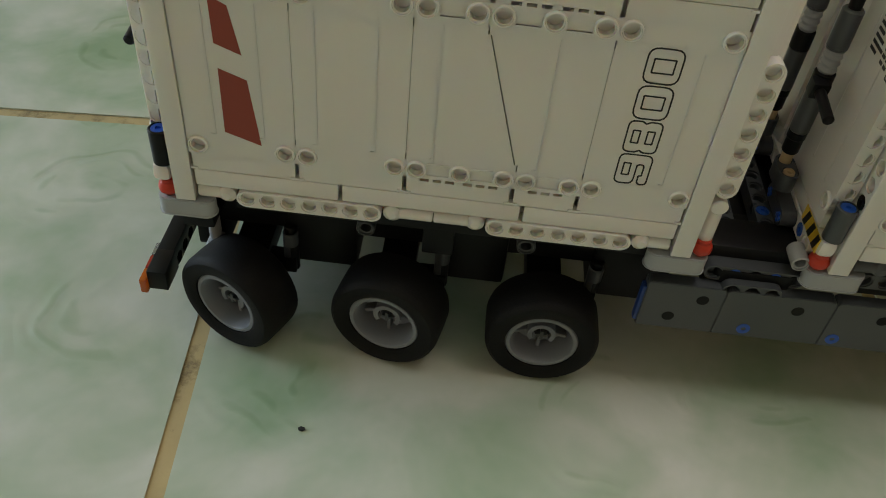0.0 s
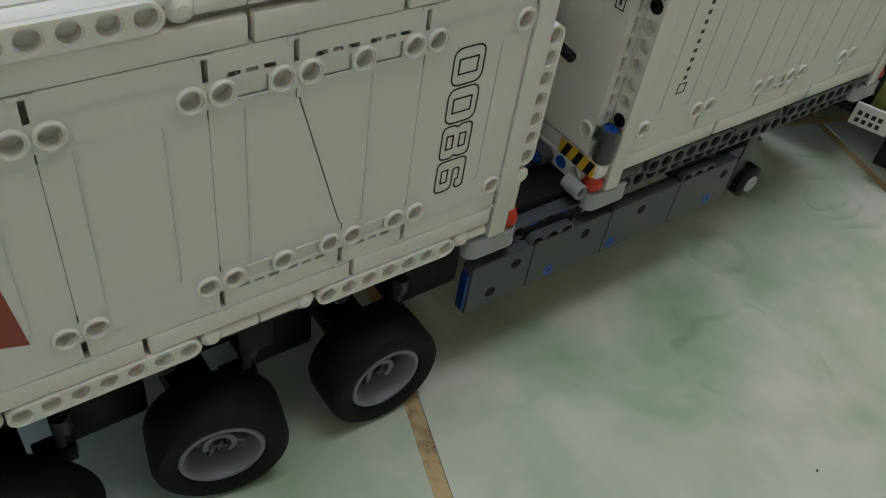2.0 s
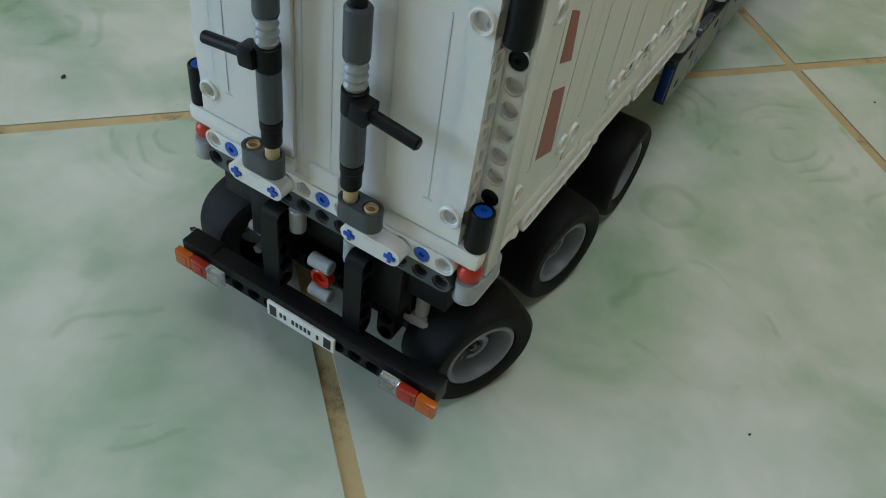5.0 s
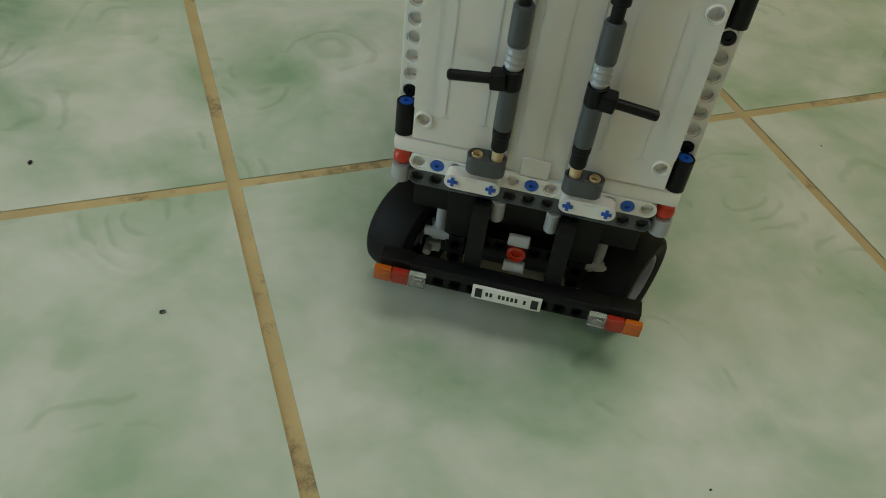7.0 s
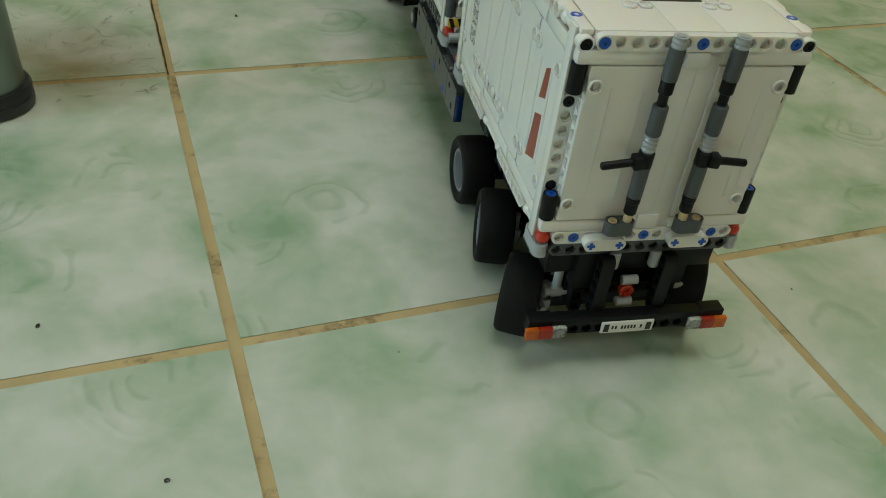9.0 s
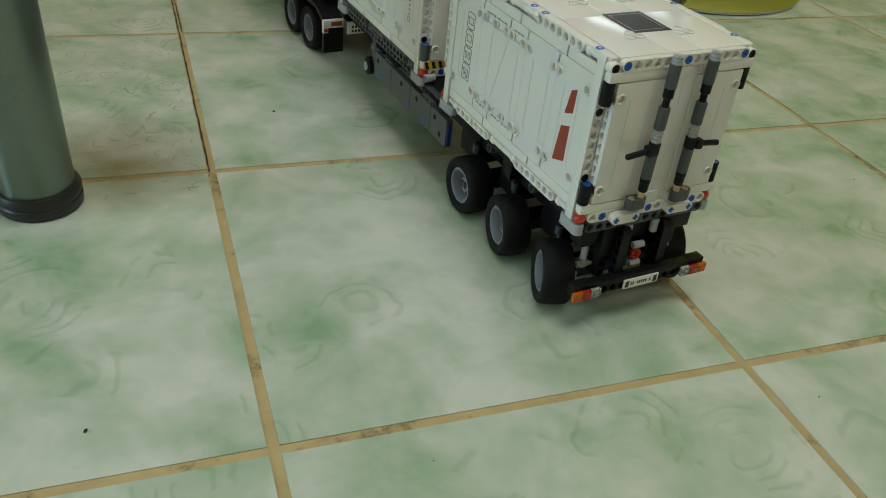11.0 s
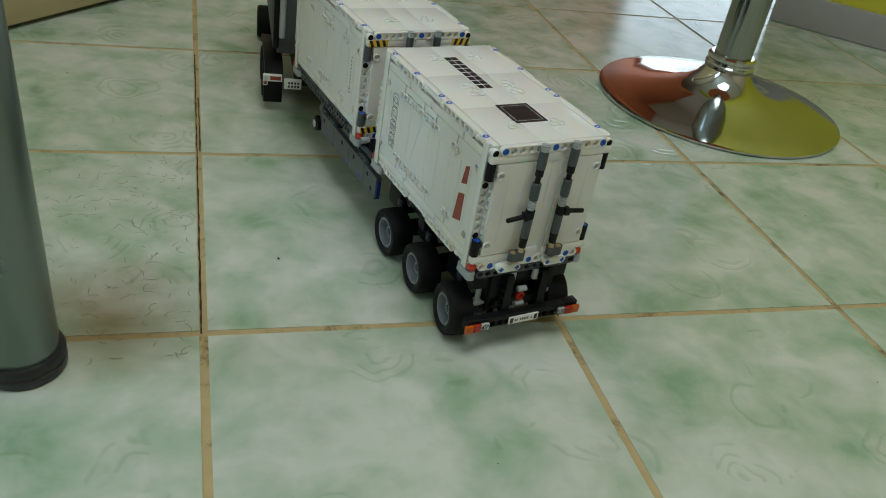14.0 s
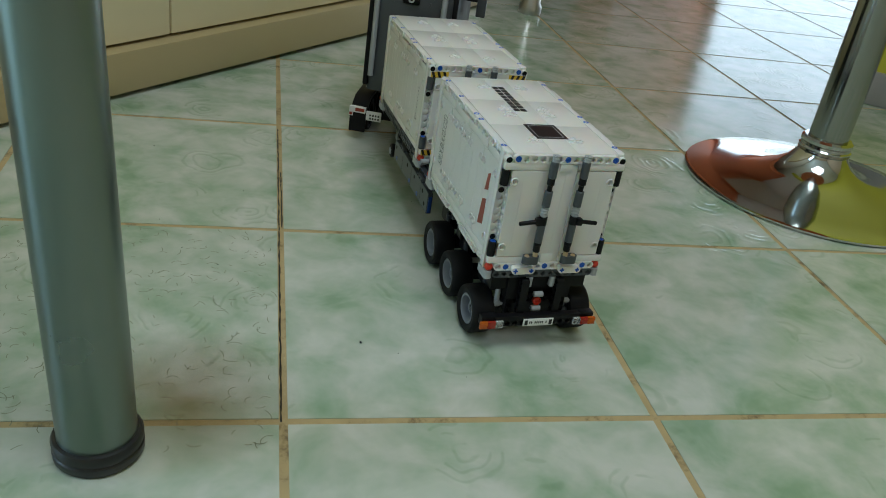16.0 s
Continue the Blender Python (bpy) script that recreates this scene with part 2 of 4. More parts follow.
def box(bm, x0, x1, y0, y1, z0, z1, bevel=0.06):
    m = Matrix.LocRotScale(((x0 + x1) / 2, (y0 + y1) / 2, (z0 + z1) / 2), None, (abs(x1 - x0), abs(y1 - y0), abs(z1 - z0)))
    made = bmesh.ops.create_cube(bm, size=1, matrix=m)
    if bevel:
        edges = {e for v in made["verts"] for e in v.link_edges}
        bmesh.ops.bevel(bm, geom=list(edges), offset=bevel, segments=2, profile=0.6, affect="EDGES")
    return bm


AXIS = {"x": Matrix(((0, 0, 1), (1, 0, 0), (0, 1, 0))), "y": Matrix(((0, 1, 0), (0, 0, 1), (1, 0, 0))), "z": Matrix.Identity(3)}


def lathe(bm, profile, axis="z", at=(0, 0, 0), seg=24, flip=1, caps=(True, True)):
    """Rings of (radius, height) turned about an axis."""
    rings = []
    for r, h in profile:
        ring = []
        for k in range(seg):
            a = 2 * math.pi * k / seg
            ring.append(bm.verts.new(AXIS[axis] @ Vector((r * math.cos(a), r * math.sin(a), h * flip)) + Vector(at)))
        rings.append(ring)
    for p, q in zip(rings, rings[1:]):
        for k in range(seg):
            bm.faces.new((p[k], p[(k + 1) % seg], q[(k + 1) % seg], q[k]))
    for ring, cap in zip((rings[0], rings[-1]), caps):
        if cap:
            bm.faces.new(ring)
    return bm


def cyl(bm, at, r, h, axis="z", seg=16, soft=0.06):
    """A cylinder that starts at a point and runs along +axis."""
    return lathe(bm, ((r - soft, 0), (r, soft), (r, h - soft), (r - soft, h)), axis, at, seg)


def tube(bm, at, ro, ri, h, axis="z", deep=None, flip=1, seg=16):
    """A ring with a blind bore that opens at its far end."""
    deep = h * 0.95 if deep is None else deep
    return lathe(bm, ((ro, 0), (ro, h - 0.05), (ro - 0.05, h), (ri + 0.09, h), (ri + 0.08, h - 0.12), (ri, h - 0.14), (ri, h - deep)), axis, at, seg, flip)


def beam(bm, start, run, n, axis, solid=(), rounded=True, seg=16, half=0.49):
    """A liftarm of n bored cells; start is the first hole's centre, run and axis are letters."""
    r, a = "xyz".index(run), "xyz".index(axis)
    c = 3 - r - a
    for k in range(n):
        o = Vector(start)
        o[r] += k
        first, last = rounded and k == 0, rounded and k == n - 1
        rings = {}
        for side in (-half, half):
            ring = []
            for j in range(seg):
                t = 2 * math.pi * j / seg
                x, y = math.cos(t), math.sin(t)
                s = 1 / max(abs(x), abs(y))
                ex, ey = x * 0.5 * s, y * half * s
                if (first and x < 0) or (last and x > 0):
                    ex, ey = x * 0.5, y * half
                p = o.copy()
                p[r] += ex
                p[c] += ey
                p[a] += side
                ring.append(p)
            rings[side, "o"] = [bm.verts.new(p) for p in ring]
            for tag, rad, inset in (("a", 0.39, 0), ("b", 0.385, 0.09), ("c", 0.325, 0.1)):
                ring = []
                for j in range(seg):
                    t = 2 * math.pi * j / seg
                    p = o.copy()
                    p[r] += rad * math.cos(t)
                    p[c] += rad * math.sin(t)
                    p[a] += side - math.copysign(inset, side)
                    ring.append(bm.verts.new(p))
                rings[side, tag] = ring
            for p, q in (("o", "a"), ("a", "b"), ("b", "c")):
                for j in range(seg):
                    i = (j + 1) % seg
                    bm.faces.new((rings[side, p][j], rings[side, p][i], rings[side, q][i], rings[side, q][j]))
        for j in range(seg):
            i = (j + 1) % seg
            x = math.cos(2 * math.pi * (j + 0.5) / seg)
            if (x > 0.75 and not last) or (x < -0.75 and not first):
                continue
            bm.faces.new((rings[-half, "o"][j], rings[-half, "o"][i], rings[half, "o"][i], rings[half, "o"][j]))
        # bores that end on a web halfway
        for side, deep in ((-half, -0.06), (half, 0.06)):
            web = []
            for j in range(seg):
                t = 2 * math.pi * j / seg
                p = o.copy()
                p[r] += 0.32 * math.cos(t)
                p[c] += 0.32 * math.sin(t)
                p[a] += deep
                web.append(bm.verts.new(p))
            for j in range(seg):
                i = (j + 1) % seg
                bm.faces.new((rings[side, "c"][j], rings[side, "c"][i], web[i], web[j]))
            bm.faces.new(web)
    bmesh.ops.remove_doubles(bm, verts=bm.verts, dist=0.0005)
    return bm


def pin(bm, at, axis, flip=1):
    """The slotted end of a connector pin, flush in a bore."""
    lathe(bm, ((0.30, -0.4), (0.30, -0.06), (0.36, -0.05), (0.35, 0.0), (0.14, 0.0), (0.12, -0.1)), axis, at, 14, flip)
    return bm


# ---- the room ----
def room_box(bm, a0, a1, b0, b1, z0, z1, bevel=0.0):
    box(bm, a0, a1, b0, b1, z0, z1, bevel)
    return bm


def structure(name, bm, mat, label, category):
    bmesh.ops.transform(bm, matrix=ROOM, verts=bm.verts)
    ob = new(name, mesh_of(name, bm, mat))
    return tagged(ob, label, category, kind="structure")


def build_room():
    bm = bmesh.new()
    for a0, a1, z0, z1 in ((-2.6, -1.88, 0, 2.5), (-0.56, 4.0, 0, 2.5), (-1.88, -0.56, 2.1, 2.5)):
        room_box(bm, a0, a1, -1.45, -1.33, z0, z1)
    structure("wall_west", bm, PLASTER, "cream plastered wall with a tall window opening", "wall")
    bm = bmesh.new()
    room_box(bm, 1.632, 1.75, 0.27, 2.6, 0, 2.5)
    room_box(bm, 1.632, 1.75, -0.60, 0.27, 2.1, 2.5)
    structure("wall_north", bm, YELLOW_WALL, "yellow green painted wall beside an open doorway", "wall")
    bm = bmesh.new()
    room_box(bm, 1.612, 1.632, 0.27, 2.6, 0, 0.07, 0.004)
    structure("baseboard", bm, SKIRTING, "grey skirting board along the yellow wall", "skirting board")
    bm = bmesh.new()
    room_box(bm, -2.6, 1.75, 2.6, 2.72, 0, 2.5)
    structure("wall_east", bm, TAN_PAINT, "plain tan painted wall", "wall")
    bm = bmesh.new()
    room_box(bm, -2.72, -2.6, -1.45, 2.72, 0, 2.5)
    structure("wall_south", bm, TAN_PAINT, "plain tan painted wall", "wall")
    bm = bmesh.new()
    room_box(bm, 4.0, 4.1, -1.45, -0.58, 0, 2.5)
    room_box(bm, 2.5, 4.0, -0.76, -0.62, 0, 2.5)
    structure("wall_hall_end", bm, ORANGE_WALL, "orange painted wall of the hall", "wall")
    bm = bmesh.new()
    room_box(bm, 4.0, 4.1, 0.9, 1.2, 0, 2.5)
    room_box(bm, 4.0, 4.1, -0.58, 0.9, 1.0, 2.5)
    room_box(bm, 1.75, 4.1, 1.2, 1.3, 0, 2.5)
    structure("wall_hall_side", bm, PLASTER, "plain plastered wall of the hall", "wall")
    # the gap in the ceiling is made up to house the overhead fill
    bm = bmesh.new()
    for a0, a1, b0, b1 in ((-2.72, -0.66, -1.45, 2.72), (0.44, 4.1, -1.45, 2.72), (-0.66, 0.44, -1.45, -0.04), (-0.66, 0.44, 1.16, 2.72)):
        room_box(bm, a0, a1, b0, b1, 2.5, 2.6)
    structure("ceiling", bm, PLASTER, "plain cream ceiling with a roof window", "ceiling")
    # frame added round that made-up gap
    bm = bmesh.new()
    for a0, a1, b0, b1 in ((-0.66, -0.62, -0.04, 1.16), (0.40, 0.44, -0.04, 1.16), (-0.62, 0.40, -0.04, 0.0), (-0.62, 0.40, 1.12, 1.16)):
        room_box(bm, a0, a1, b0, b1, 2.5, 2.58, 0.003)
    structure("window_2", bm, PAPER, "white roof window frame in the ceiling", "window")
    # window frames in the two openings
    bm = bmesh.new()
    for a0, a1, z0, z1 in ((-1.88, -0.56, 0.0, 0.06), (-1.88, -0.56, 2.05, 2.1), (-1.88, -1.83, 0.06, 2.05), (-0.61, -0.56, 0.06, 2.05), (-1.25, -1.19, 0.06, 2.05)):
        room_box(bm, a0, a1, -1.44, -1.38, z0, z1, 0.004)
    structure("window_1", bm, PAPER, "white frame of a tall window in the plastered wall", "window")


def build_floor():
    floor = tagged(empty("floor"), "pale green marbled ceramic tiles with worn beige grout", "floor", kind="structure")
    bm = bmesh.new()
    bmesh.ops.create_grid(bm, x_segments=1, y_segments=1, size=9, matrix=Matrix.Translation((0, 0, -0.0010)))
    part("grout", bm, GROUT, floor, "worn beige grout lines", scale=1.0)
    # dark cracks where the grout has come away from the tiles
    for x, y0, y1 in ((-0.0017, 0.0, 0.66), (0.0016, 0.34, 0.50)):
        bm = bmesh.new()
        last, y = None, y0
        while y < y1:
            c = x + random.uniform(-0.0004, 0.0004)
            w = random.uniform(0.0004, 0.0011)
            pair = (bm.verts.new((c - w, y, -0.0007)), bm.verts.new((c + w, y, -0.0007)))
            if last:
                bm.faces.new((last[0], last[1], pair[1], pair[0]))
            last, y = pair, y + random.uniform(0.004, 0.012)
        part("grout_crack", bm, FOOT_BLACK, floor, "dark crack along the grout", scale=1.0)
    half, h = TILE / 2 - 0.0027, 0.006
    bm = bmesh.new()
    box(bm, -half, half, -half, half, -h, 0, 0)
    top = [e for e in bm.edges if all(v.co.z > -1e-6 for v in e.verts)]
    bmesh.ops.bevel(bm, geom=top, offset=0.001, segments=2, affect="EDGES")
    me = mesh_of("tile", bm, TILES)
    near, rest = [], []
    for i in range(-8, 13):
        for j in range(-12, 14):
            (near if -4 <= i <= 8 and -4 <= j <= 8 else rest).append((i, j))
    for i, j in near:
        ob = new("tile", me)
        ob.parent = floor
        ob.location = ((i + 0.5) * TILE, (j + 0.5) * TILE, random.uniform(-0.0004, 0.0))
    bm = bmesh.new()
    for i, j in rest:
        x, y = (i + 0.5) * TILE, (j + 0.5) * TILE
        box(bm, x - half, x + half, y - half, y + half, -h, 0, 0)
    tagged(part("far_tiles", bm, TILES, floor, scale=1.0), kind="stuff")


def build_cabinet():
    cabinet = tagged(empty("kitchen_cabinet"), "cream kitchen base cabinet on a beige plinth", "cabinet")
    bm = bmesh.new()
    room_box(bm, -0.55, 1.55, -1.30, -0.655, 0.007, 0.070, 0.002)
    bmesh.ops.transform(bm, matrix=ROOM, verts=bm.verts)
    part("plinth", bm, PLINTH, cabinet, "beige plinth board", scale=1.0)
    # black filler under the plinth; its colour paints the shadow gap at the floor
    bm = bmesh.new()
    room_box(bm, -0.5, 1.5, -1.28, -0.70, 0.0, 0.007)
    bmesh.ops.transform(bm, matrix=ROOM, verts=bm.verts)
    part("seal_strip", bm, FOOT_BLACK, cabinet, "black sealing strip under the plinth", scale=1.0)
    bm = bmesh.new()
    room_box(bm, -0.55, 1.55, -1.31, -0.70, 0.070, 0.86, 0.002)
    bmesh.ops.transform(bm, matrix=ROOM, verts=bm.verts)
    part("body", bm, CREAM, cabinet, scale=1.0)
    edges = [-0.55, 0.0, 0.52, 1.02, 1.55]
    for a0, a1 in zip(edges, edges[1:]):
        bm = bmesh.new()
        room_box(bm, a0 + 0.002, a1 - 0.002, -0.697, -0.678, 0.075, 0.855, 0.002)
        bmesh.ops.transform(bm, matrix=ROOM, verts=bm.verts)
        part("door", bm, CREAM, cabinet, scale=1.0)
    bm = bmesh.new()
    room_box(bm, -0.57, 1.57, -1.32, -0.65, 0.865, 0.90, 0.004)
    bmesh.ops.transform(bm, matrix=ROOM, verts=bm.verts)
    worktop = tagged(new("worktop", mesh_of("worktop", bm, PLINTH)), "beige kitchen worktop on the base cabinet", "worktop")
    bm = bmesh.new()
    lathe(bm, ((0.028, 0), (0.030, 0.004), (0.030, 0.02), (0.024, 0.03), (0.024, 0.86)), "z", room(1.62, -0.55), 24)
    post = tagged(new("cabinet_post", mesh_of("cabinet_post", bm, ALUMINIUM)), "brushed aluminium support post beside the cabinet", "post")


def build_table_leg():
    leg = tagged(empty("table"), "table on grey green metal leg with black rubber foot", "table")
    leg.matrix_basis = pose(-0.137, -0.029, 0, 0, -1.6, 0)
    bm = bmesh.new()
    lathe(bm, ((0.0285, 0.012), (0.0285, 0.70)), "z", (0, 0, 0), 48)
    part("tube", bm, LEG_PAINT, leg, scale=1.0)
    bm = bmesh.new()
    lathe(bm, ((0.031, 0), (0.0325, 0.002), (0.0328, 0.008), (0.0318, 0.0095), (0.0325, 0.011), (0.0328, 0.016), (0.0315, 0.0185), (0.0285, 0.019)), "z", (0, 0, 0), 48)
    part("foot", bm, FOOT_BLACK, leg, "ribbed black rubber foot", scale=1.0)
    # top added out of view; its extent is chosen to shade the floor
    bm = bmesh.new()
    box(bm, -0.75, 0.04, -0.65, 0.04, 0.70, 0.73, 0.004)
    part("tabletop", bm, CREAM, leg, scale=1.0)


def build_stool():
    stool = tagged(empty("bar_stool"), "chrome bar stool with round trumpet base", "bar stool")
    stool.location = (0.832, 0.545, 0)
    bm = bmesh.new()
    lathe(bm, ((0.196, 0.0), (0.199, 0.002), (0.199, 0.005), (0.194, 0.0075), (0.16, 0.0115), (0.12, 0.017), (0.085, 0.025), (0.062, 0.035), (0.047, 0.047), (0.039, 0.060), (0.037, 0.066)), "z", (0, 0, 0), 96)
    part("base", bm, CHROME, stool, "polished chrome trumpet base", scale=1.0)
    bm = bmesh.new()
    lathe(bm, ((0.030, 0.064), (0.0385, 0.064), (0.0395, 0.067), (0.0395, 0.071), (0.0375, 0.073), (0.037, 0.077), (0.0385, 0.079), (0.0385, 0.084), (0.035, 0.087), (0.029, 0.087)), "z", (0, 0, 0), 48)
    part("collar", bm, CHROME, stool, "chrome collar ring", scale=1.0)
    bm = bmesh.new()
    lathe(bm, ((0.0295, 0.08), (0.0295, 0.62)), "z", (0, 0, 0), 48)
    part("column", bm, DARK_CHROME, stool, "tall chrome column", scale=1.0)
    bm = bmesh.new()
    lathe(bm, ((0.03, 0.62), (0.10, 0.63), (0.17, 0.64), (0.18, 0.66), (0.18, 0.70), (0.16, 0.72)), "z", (0, 0, 0), 48)
    part("seat", bm, ORANGE_WALL, stool, scale=1.0)


# ---- the toy containers ----
Z0, Z1 = 10.3, 25.2
ZL, ZU = 13.75, 21.77


def prism(bm, pts, x0, x1):
    """A flat plate with corner points (y, z) between two x."""
    a = [bm.verts.new((x0, y, z)) for y, z in pts]
    b = [bm.verts.new((x1, y, z)) for y, z in pts]
    n = len(pts)
    for k in range(n):
        bm.faces.new((a[k], a[(k + 1) % n], b[(k + 1) % n], b[k]))
    bm.faces.new(a), bm.faces.new(b)
    return bm


def bored_cell(bm, o, s, seg=20):
    """A 1 x 1 piece of a panel facing +-x with a raised ring and a deep bore."""
    x0, x1 = s * 7.36, s * 7.5
    rings = []
    for rad, x in ((None, x0), (0.485, x0), (0.47, x1 - s * 0.03), (0.44, x1), (0.39, x1), (0.375, x1 - s * 0.1), (0.325, x1 - s * 0.11), (0.325, s * 7.02)):
        ring = []
        for j in range(seg):
            t = 2 * math.pi * (j + 0.5) / seg
            c, d = math.cos(t), math.sin(t)
            r = 0.5 / max(abs(c), abs(d)) if rad is None else rad
            ring.append(bm.verts.new((x, o[0] + c * r, o[1] + d * r)))
        rings.append(ring)
    for p, q in zip(rings, rings[1:]):
        for j in range(seg):
            bm.faces.new((p[j], p[(j + 1) % seg], q[(j + 1) % seg], q[j]))
    bm.faces.new(rings[-1])


def side_panel(parent, s, bottom, top, holes, ribs):
    """One wall panel of a container's side s; bottom and top are its y spans."""
    bm = bmesh.new()
    g, h, x0, x1 = 0.10, 0.009, s * 7.05, s * 7.36
    e0, e1 = (0.03 if b != t else h for b, t in zip(bottom, top))

    def plate(y0, y1, z0, z1, xa=x0, xb=x1):
        prism(bm, ((y0, z0), (y1, z0), (y1, z1), (y0, z1)), xa, xb)

    for z, (y0, y1), end in ((ZL, bottom, Z0 + 2.0), (ZU, top, Z1 - 2.0)):
        out = -1 if z == ZL else 1
        ys = sorted(y for y, hz in holes if hz == z)
        cuts = [y0 + h] + [v for y in ys for v in (y - 0.5, y + 0.5)] + [y1 - h]
        slots = []
        for a, b in zip(cuts[::2], cuts[1::2]):
            if b - a <= 0.01:
                continue
            if b - a > 1.1 or a == cuts[0] or b == cuts[-1]:
                plate(a, b, z - 0.5, z + 0.5)
                continue
            # sunk web between two near holes, a lip on its inner side, slots on its outer side
            plate(a, b, z - 0.3, z + 0.3, x0, s * 7.31)
            plate(a, b, *sorted((z - out * 0.3, z - out * 0.5)))
            plate(a, b, *sorted((z - out * 0.3, z - out * 0.38)), x0, s * 7.41)
            plate(a, b, *sorted((z + out * 0.3, z + out * 0.5)))
            slots += [(a - 0.3, a + 0.12), (a + 0.3, b - 0.3), (b - 0.12, b + 0.3)]
        for y in ys:
            bored_cell(bm, (y, z), s)
        low, high = sorted((end, z + out * 0.5))
        # strip with the slots cut in it, then the plain rest
        near, far = z + out * 0.5, z + out * 0.66
        ends = [y0 + g] + [v for a, b in slots for v in (a, b)] + [y1 - g]
        if slots:
            for a, b in zip(ends[::2], ends[1::2]):
                if b - a > 0.01:
                    plate(a, b, *sorted((near, far)))
        else:
            plate(y0 + g, y1 - g, *sorted((near, far)))
        plate(y0 + g, y1 - g, *sorted((far, end)))
        # foot of the seam beside the outer holes
        for y, d in ((y0, 1), (y1, -1)):
            plate(*sorted((y, y + d * 0.32)), *sorted((end - out * 0.02, end - out * 0.13)), x0, s * 7.42)
    n = 0.36
    f = n / (ZU - ZL - 1)
    low = [b + (t - b) * f for b, t in zip(bottom, top)]
    high = [t - (t - b) * f for b, t in zip(bottom, top)]
    prism(bm, ((low[0] + e0, ZL + 0.5 + n), (low[1] - e1, ZL + 0.5 + n), (high[1] - e1, ZU - 0.5 - n), (high[0] + e0, ZU - 0.5 - n)), x0, x1)
    for (y0, y1), z in ((bottom, ZL + 0.5), (top, ZU - 0.5 - n)):
        plate(y0 + (0.03 if y0 > 1 else h), y1 - (0.03 if y1 < 24 else h), z, z + n)
    for y in ribs:
        plate(y - 0.03, y + 0.03, ZL + 0.7, ZU - 0.7, s * 7.3, s * 7.385)
        plate(y - 0.22, y + 0.03, ZL + 0.66, ZL + 0.72, s * 7.3, s * 7.39)
    part("side_panel", bm, WHITE, parent)


def outlined_number(parent, s):
    """The large outlined 9800, read from below, as thin ink lines on the panel."""
    bm = bmesh.new()
    w, x = 0.07, s * 7.362

    def stroke(pts):
        n = len(pts)
        for k in range(n):
            p, q = Vector(pts[k]), Vector(pts[(k + 1) % n])
            d = (q - p).normalized() * (w / 2)
            e = Vector((-d.y, d.x))
            ring = (p - d + e, q + d + e, q + d - e, p - d - e)
            prism(bm, [(r.x, r.y) for r in ring], x, x + s * 0.012)

    def soft_ring(pts, c):
        """Round each corner of a closed line."""
        out = []
        for k, p in enumerate(pts):
            p, a, b = Vector(p), Vector(pts[k - 1]), Vector(pts[(k + 1) % len(pts)])
            r = min(c, (a - p).length * 0.49, (b - p).length * 0.49)
            u, v = p + (a - p).normalized() * r, p + (b - p).normalized() * r
            out += [u * (1 - q) ** 2 + p * 2 * q * (1 - q) + v * q * q for q in (0, 0.25, 0.5, 0.75, 1)]
        return out

    shapes = {
        "0": ((((0, 0), (1, 0), (1, 1), (0, 1)), 0.42), (((0.3, 0.2), (0.7, 0.2), (0.7, 0.8), (0.3, 0.8)), 0.05)),
        "8": ((((0, 0), (1, 0), (1, 0.4), (0.92, 0.5), (1, 0.6), (1, 1), (0, 1), (0, 0.6), (0.08, 0.5), (0, 0.4)), 0.3),
              (((0.3, 0.18), (0.7, 0.18), (0.7, 0.39), (0.3, 0.39)), 0.04), (((0.3, 0.61), (0.7, 0.61), (0.7, 0.82), (0.3, 0.82)), 0.04)),
        "9": ((((0, 0), (1, 0), (1, 1), (0, 1), (0, 0.42), (0.68, 0.42), (0.68, 0.2), (0.3, 0.2), (0.3, 0.29), (0, 0.29)), 0.3), (((0.3, 0.61), (0.7, 0.61), (0.7, 0.82), (0.3, 0.82)), 0.04)),
    }
    z, h, y0, y1 = 14.35, 1.6, 20.38, 21.82
    for d in "9800":
        # the digits lie on their sides, mirrored between the two walls so that both read from below
        for ring, c in shapes[d]:
            pts = [(y1 - v * (y1 - y0) if s > 0 else y0 + v * (y1 - y0), z + u * h) for u, v in ring]
            stroke(soft_ring(pts, c))
        z += h + 0.14
    part("number_marking", bm, INK, parent, "outlined black number 9800")


def pins_part(parent, places, axis, flip=1, mat=None, name="connector_pin"):
    for p in places:
        bm = bmesh.new()
        pin(bm, p, axis, flip)
        part(name, bm, mat or BLUE, parent)


def capsule(bm, x, z, half, r, y0, y1, seg=10):
    """A flat bar with round ends, lying along x, between two y."""
    pts = []
    for k in range(seg + 1):
        a = -math.pi / 2 + math.pi * k / seg
        pts.append((x + half + r * math.cos(a), z + r * math.sin(a)))
    for k in range(seg + 1):
        a = math.pi / 2 + math.pi * k / seg
        pts.append((x - half + r * math.cos(a), z + r * math.sin(a)))
    p = [bm.verts.new((u, y0, v)) for u, v in pts]
    q = [bm.verts.new((u, y1, v)) for u, v in pts]
    n = len(pts)
    for k in range(n):
        bm.faces.new((p[k], p[(k + 1) % n], q[(k + 1) % n], q[k]))
    bm.faces.new(p), bm.faces.new(q)
    return bm


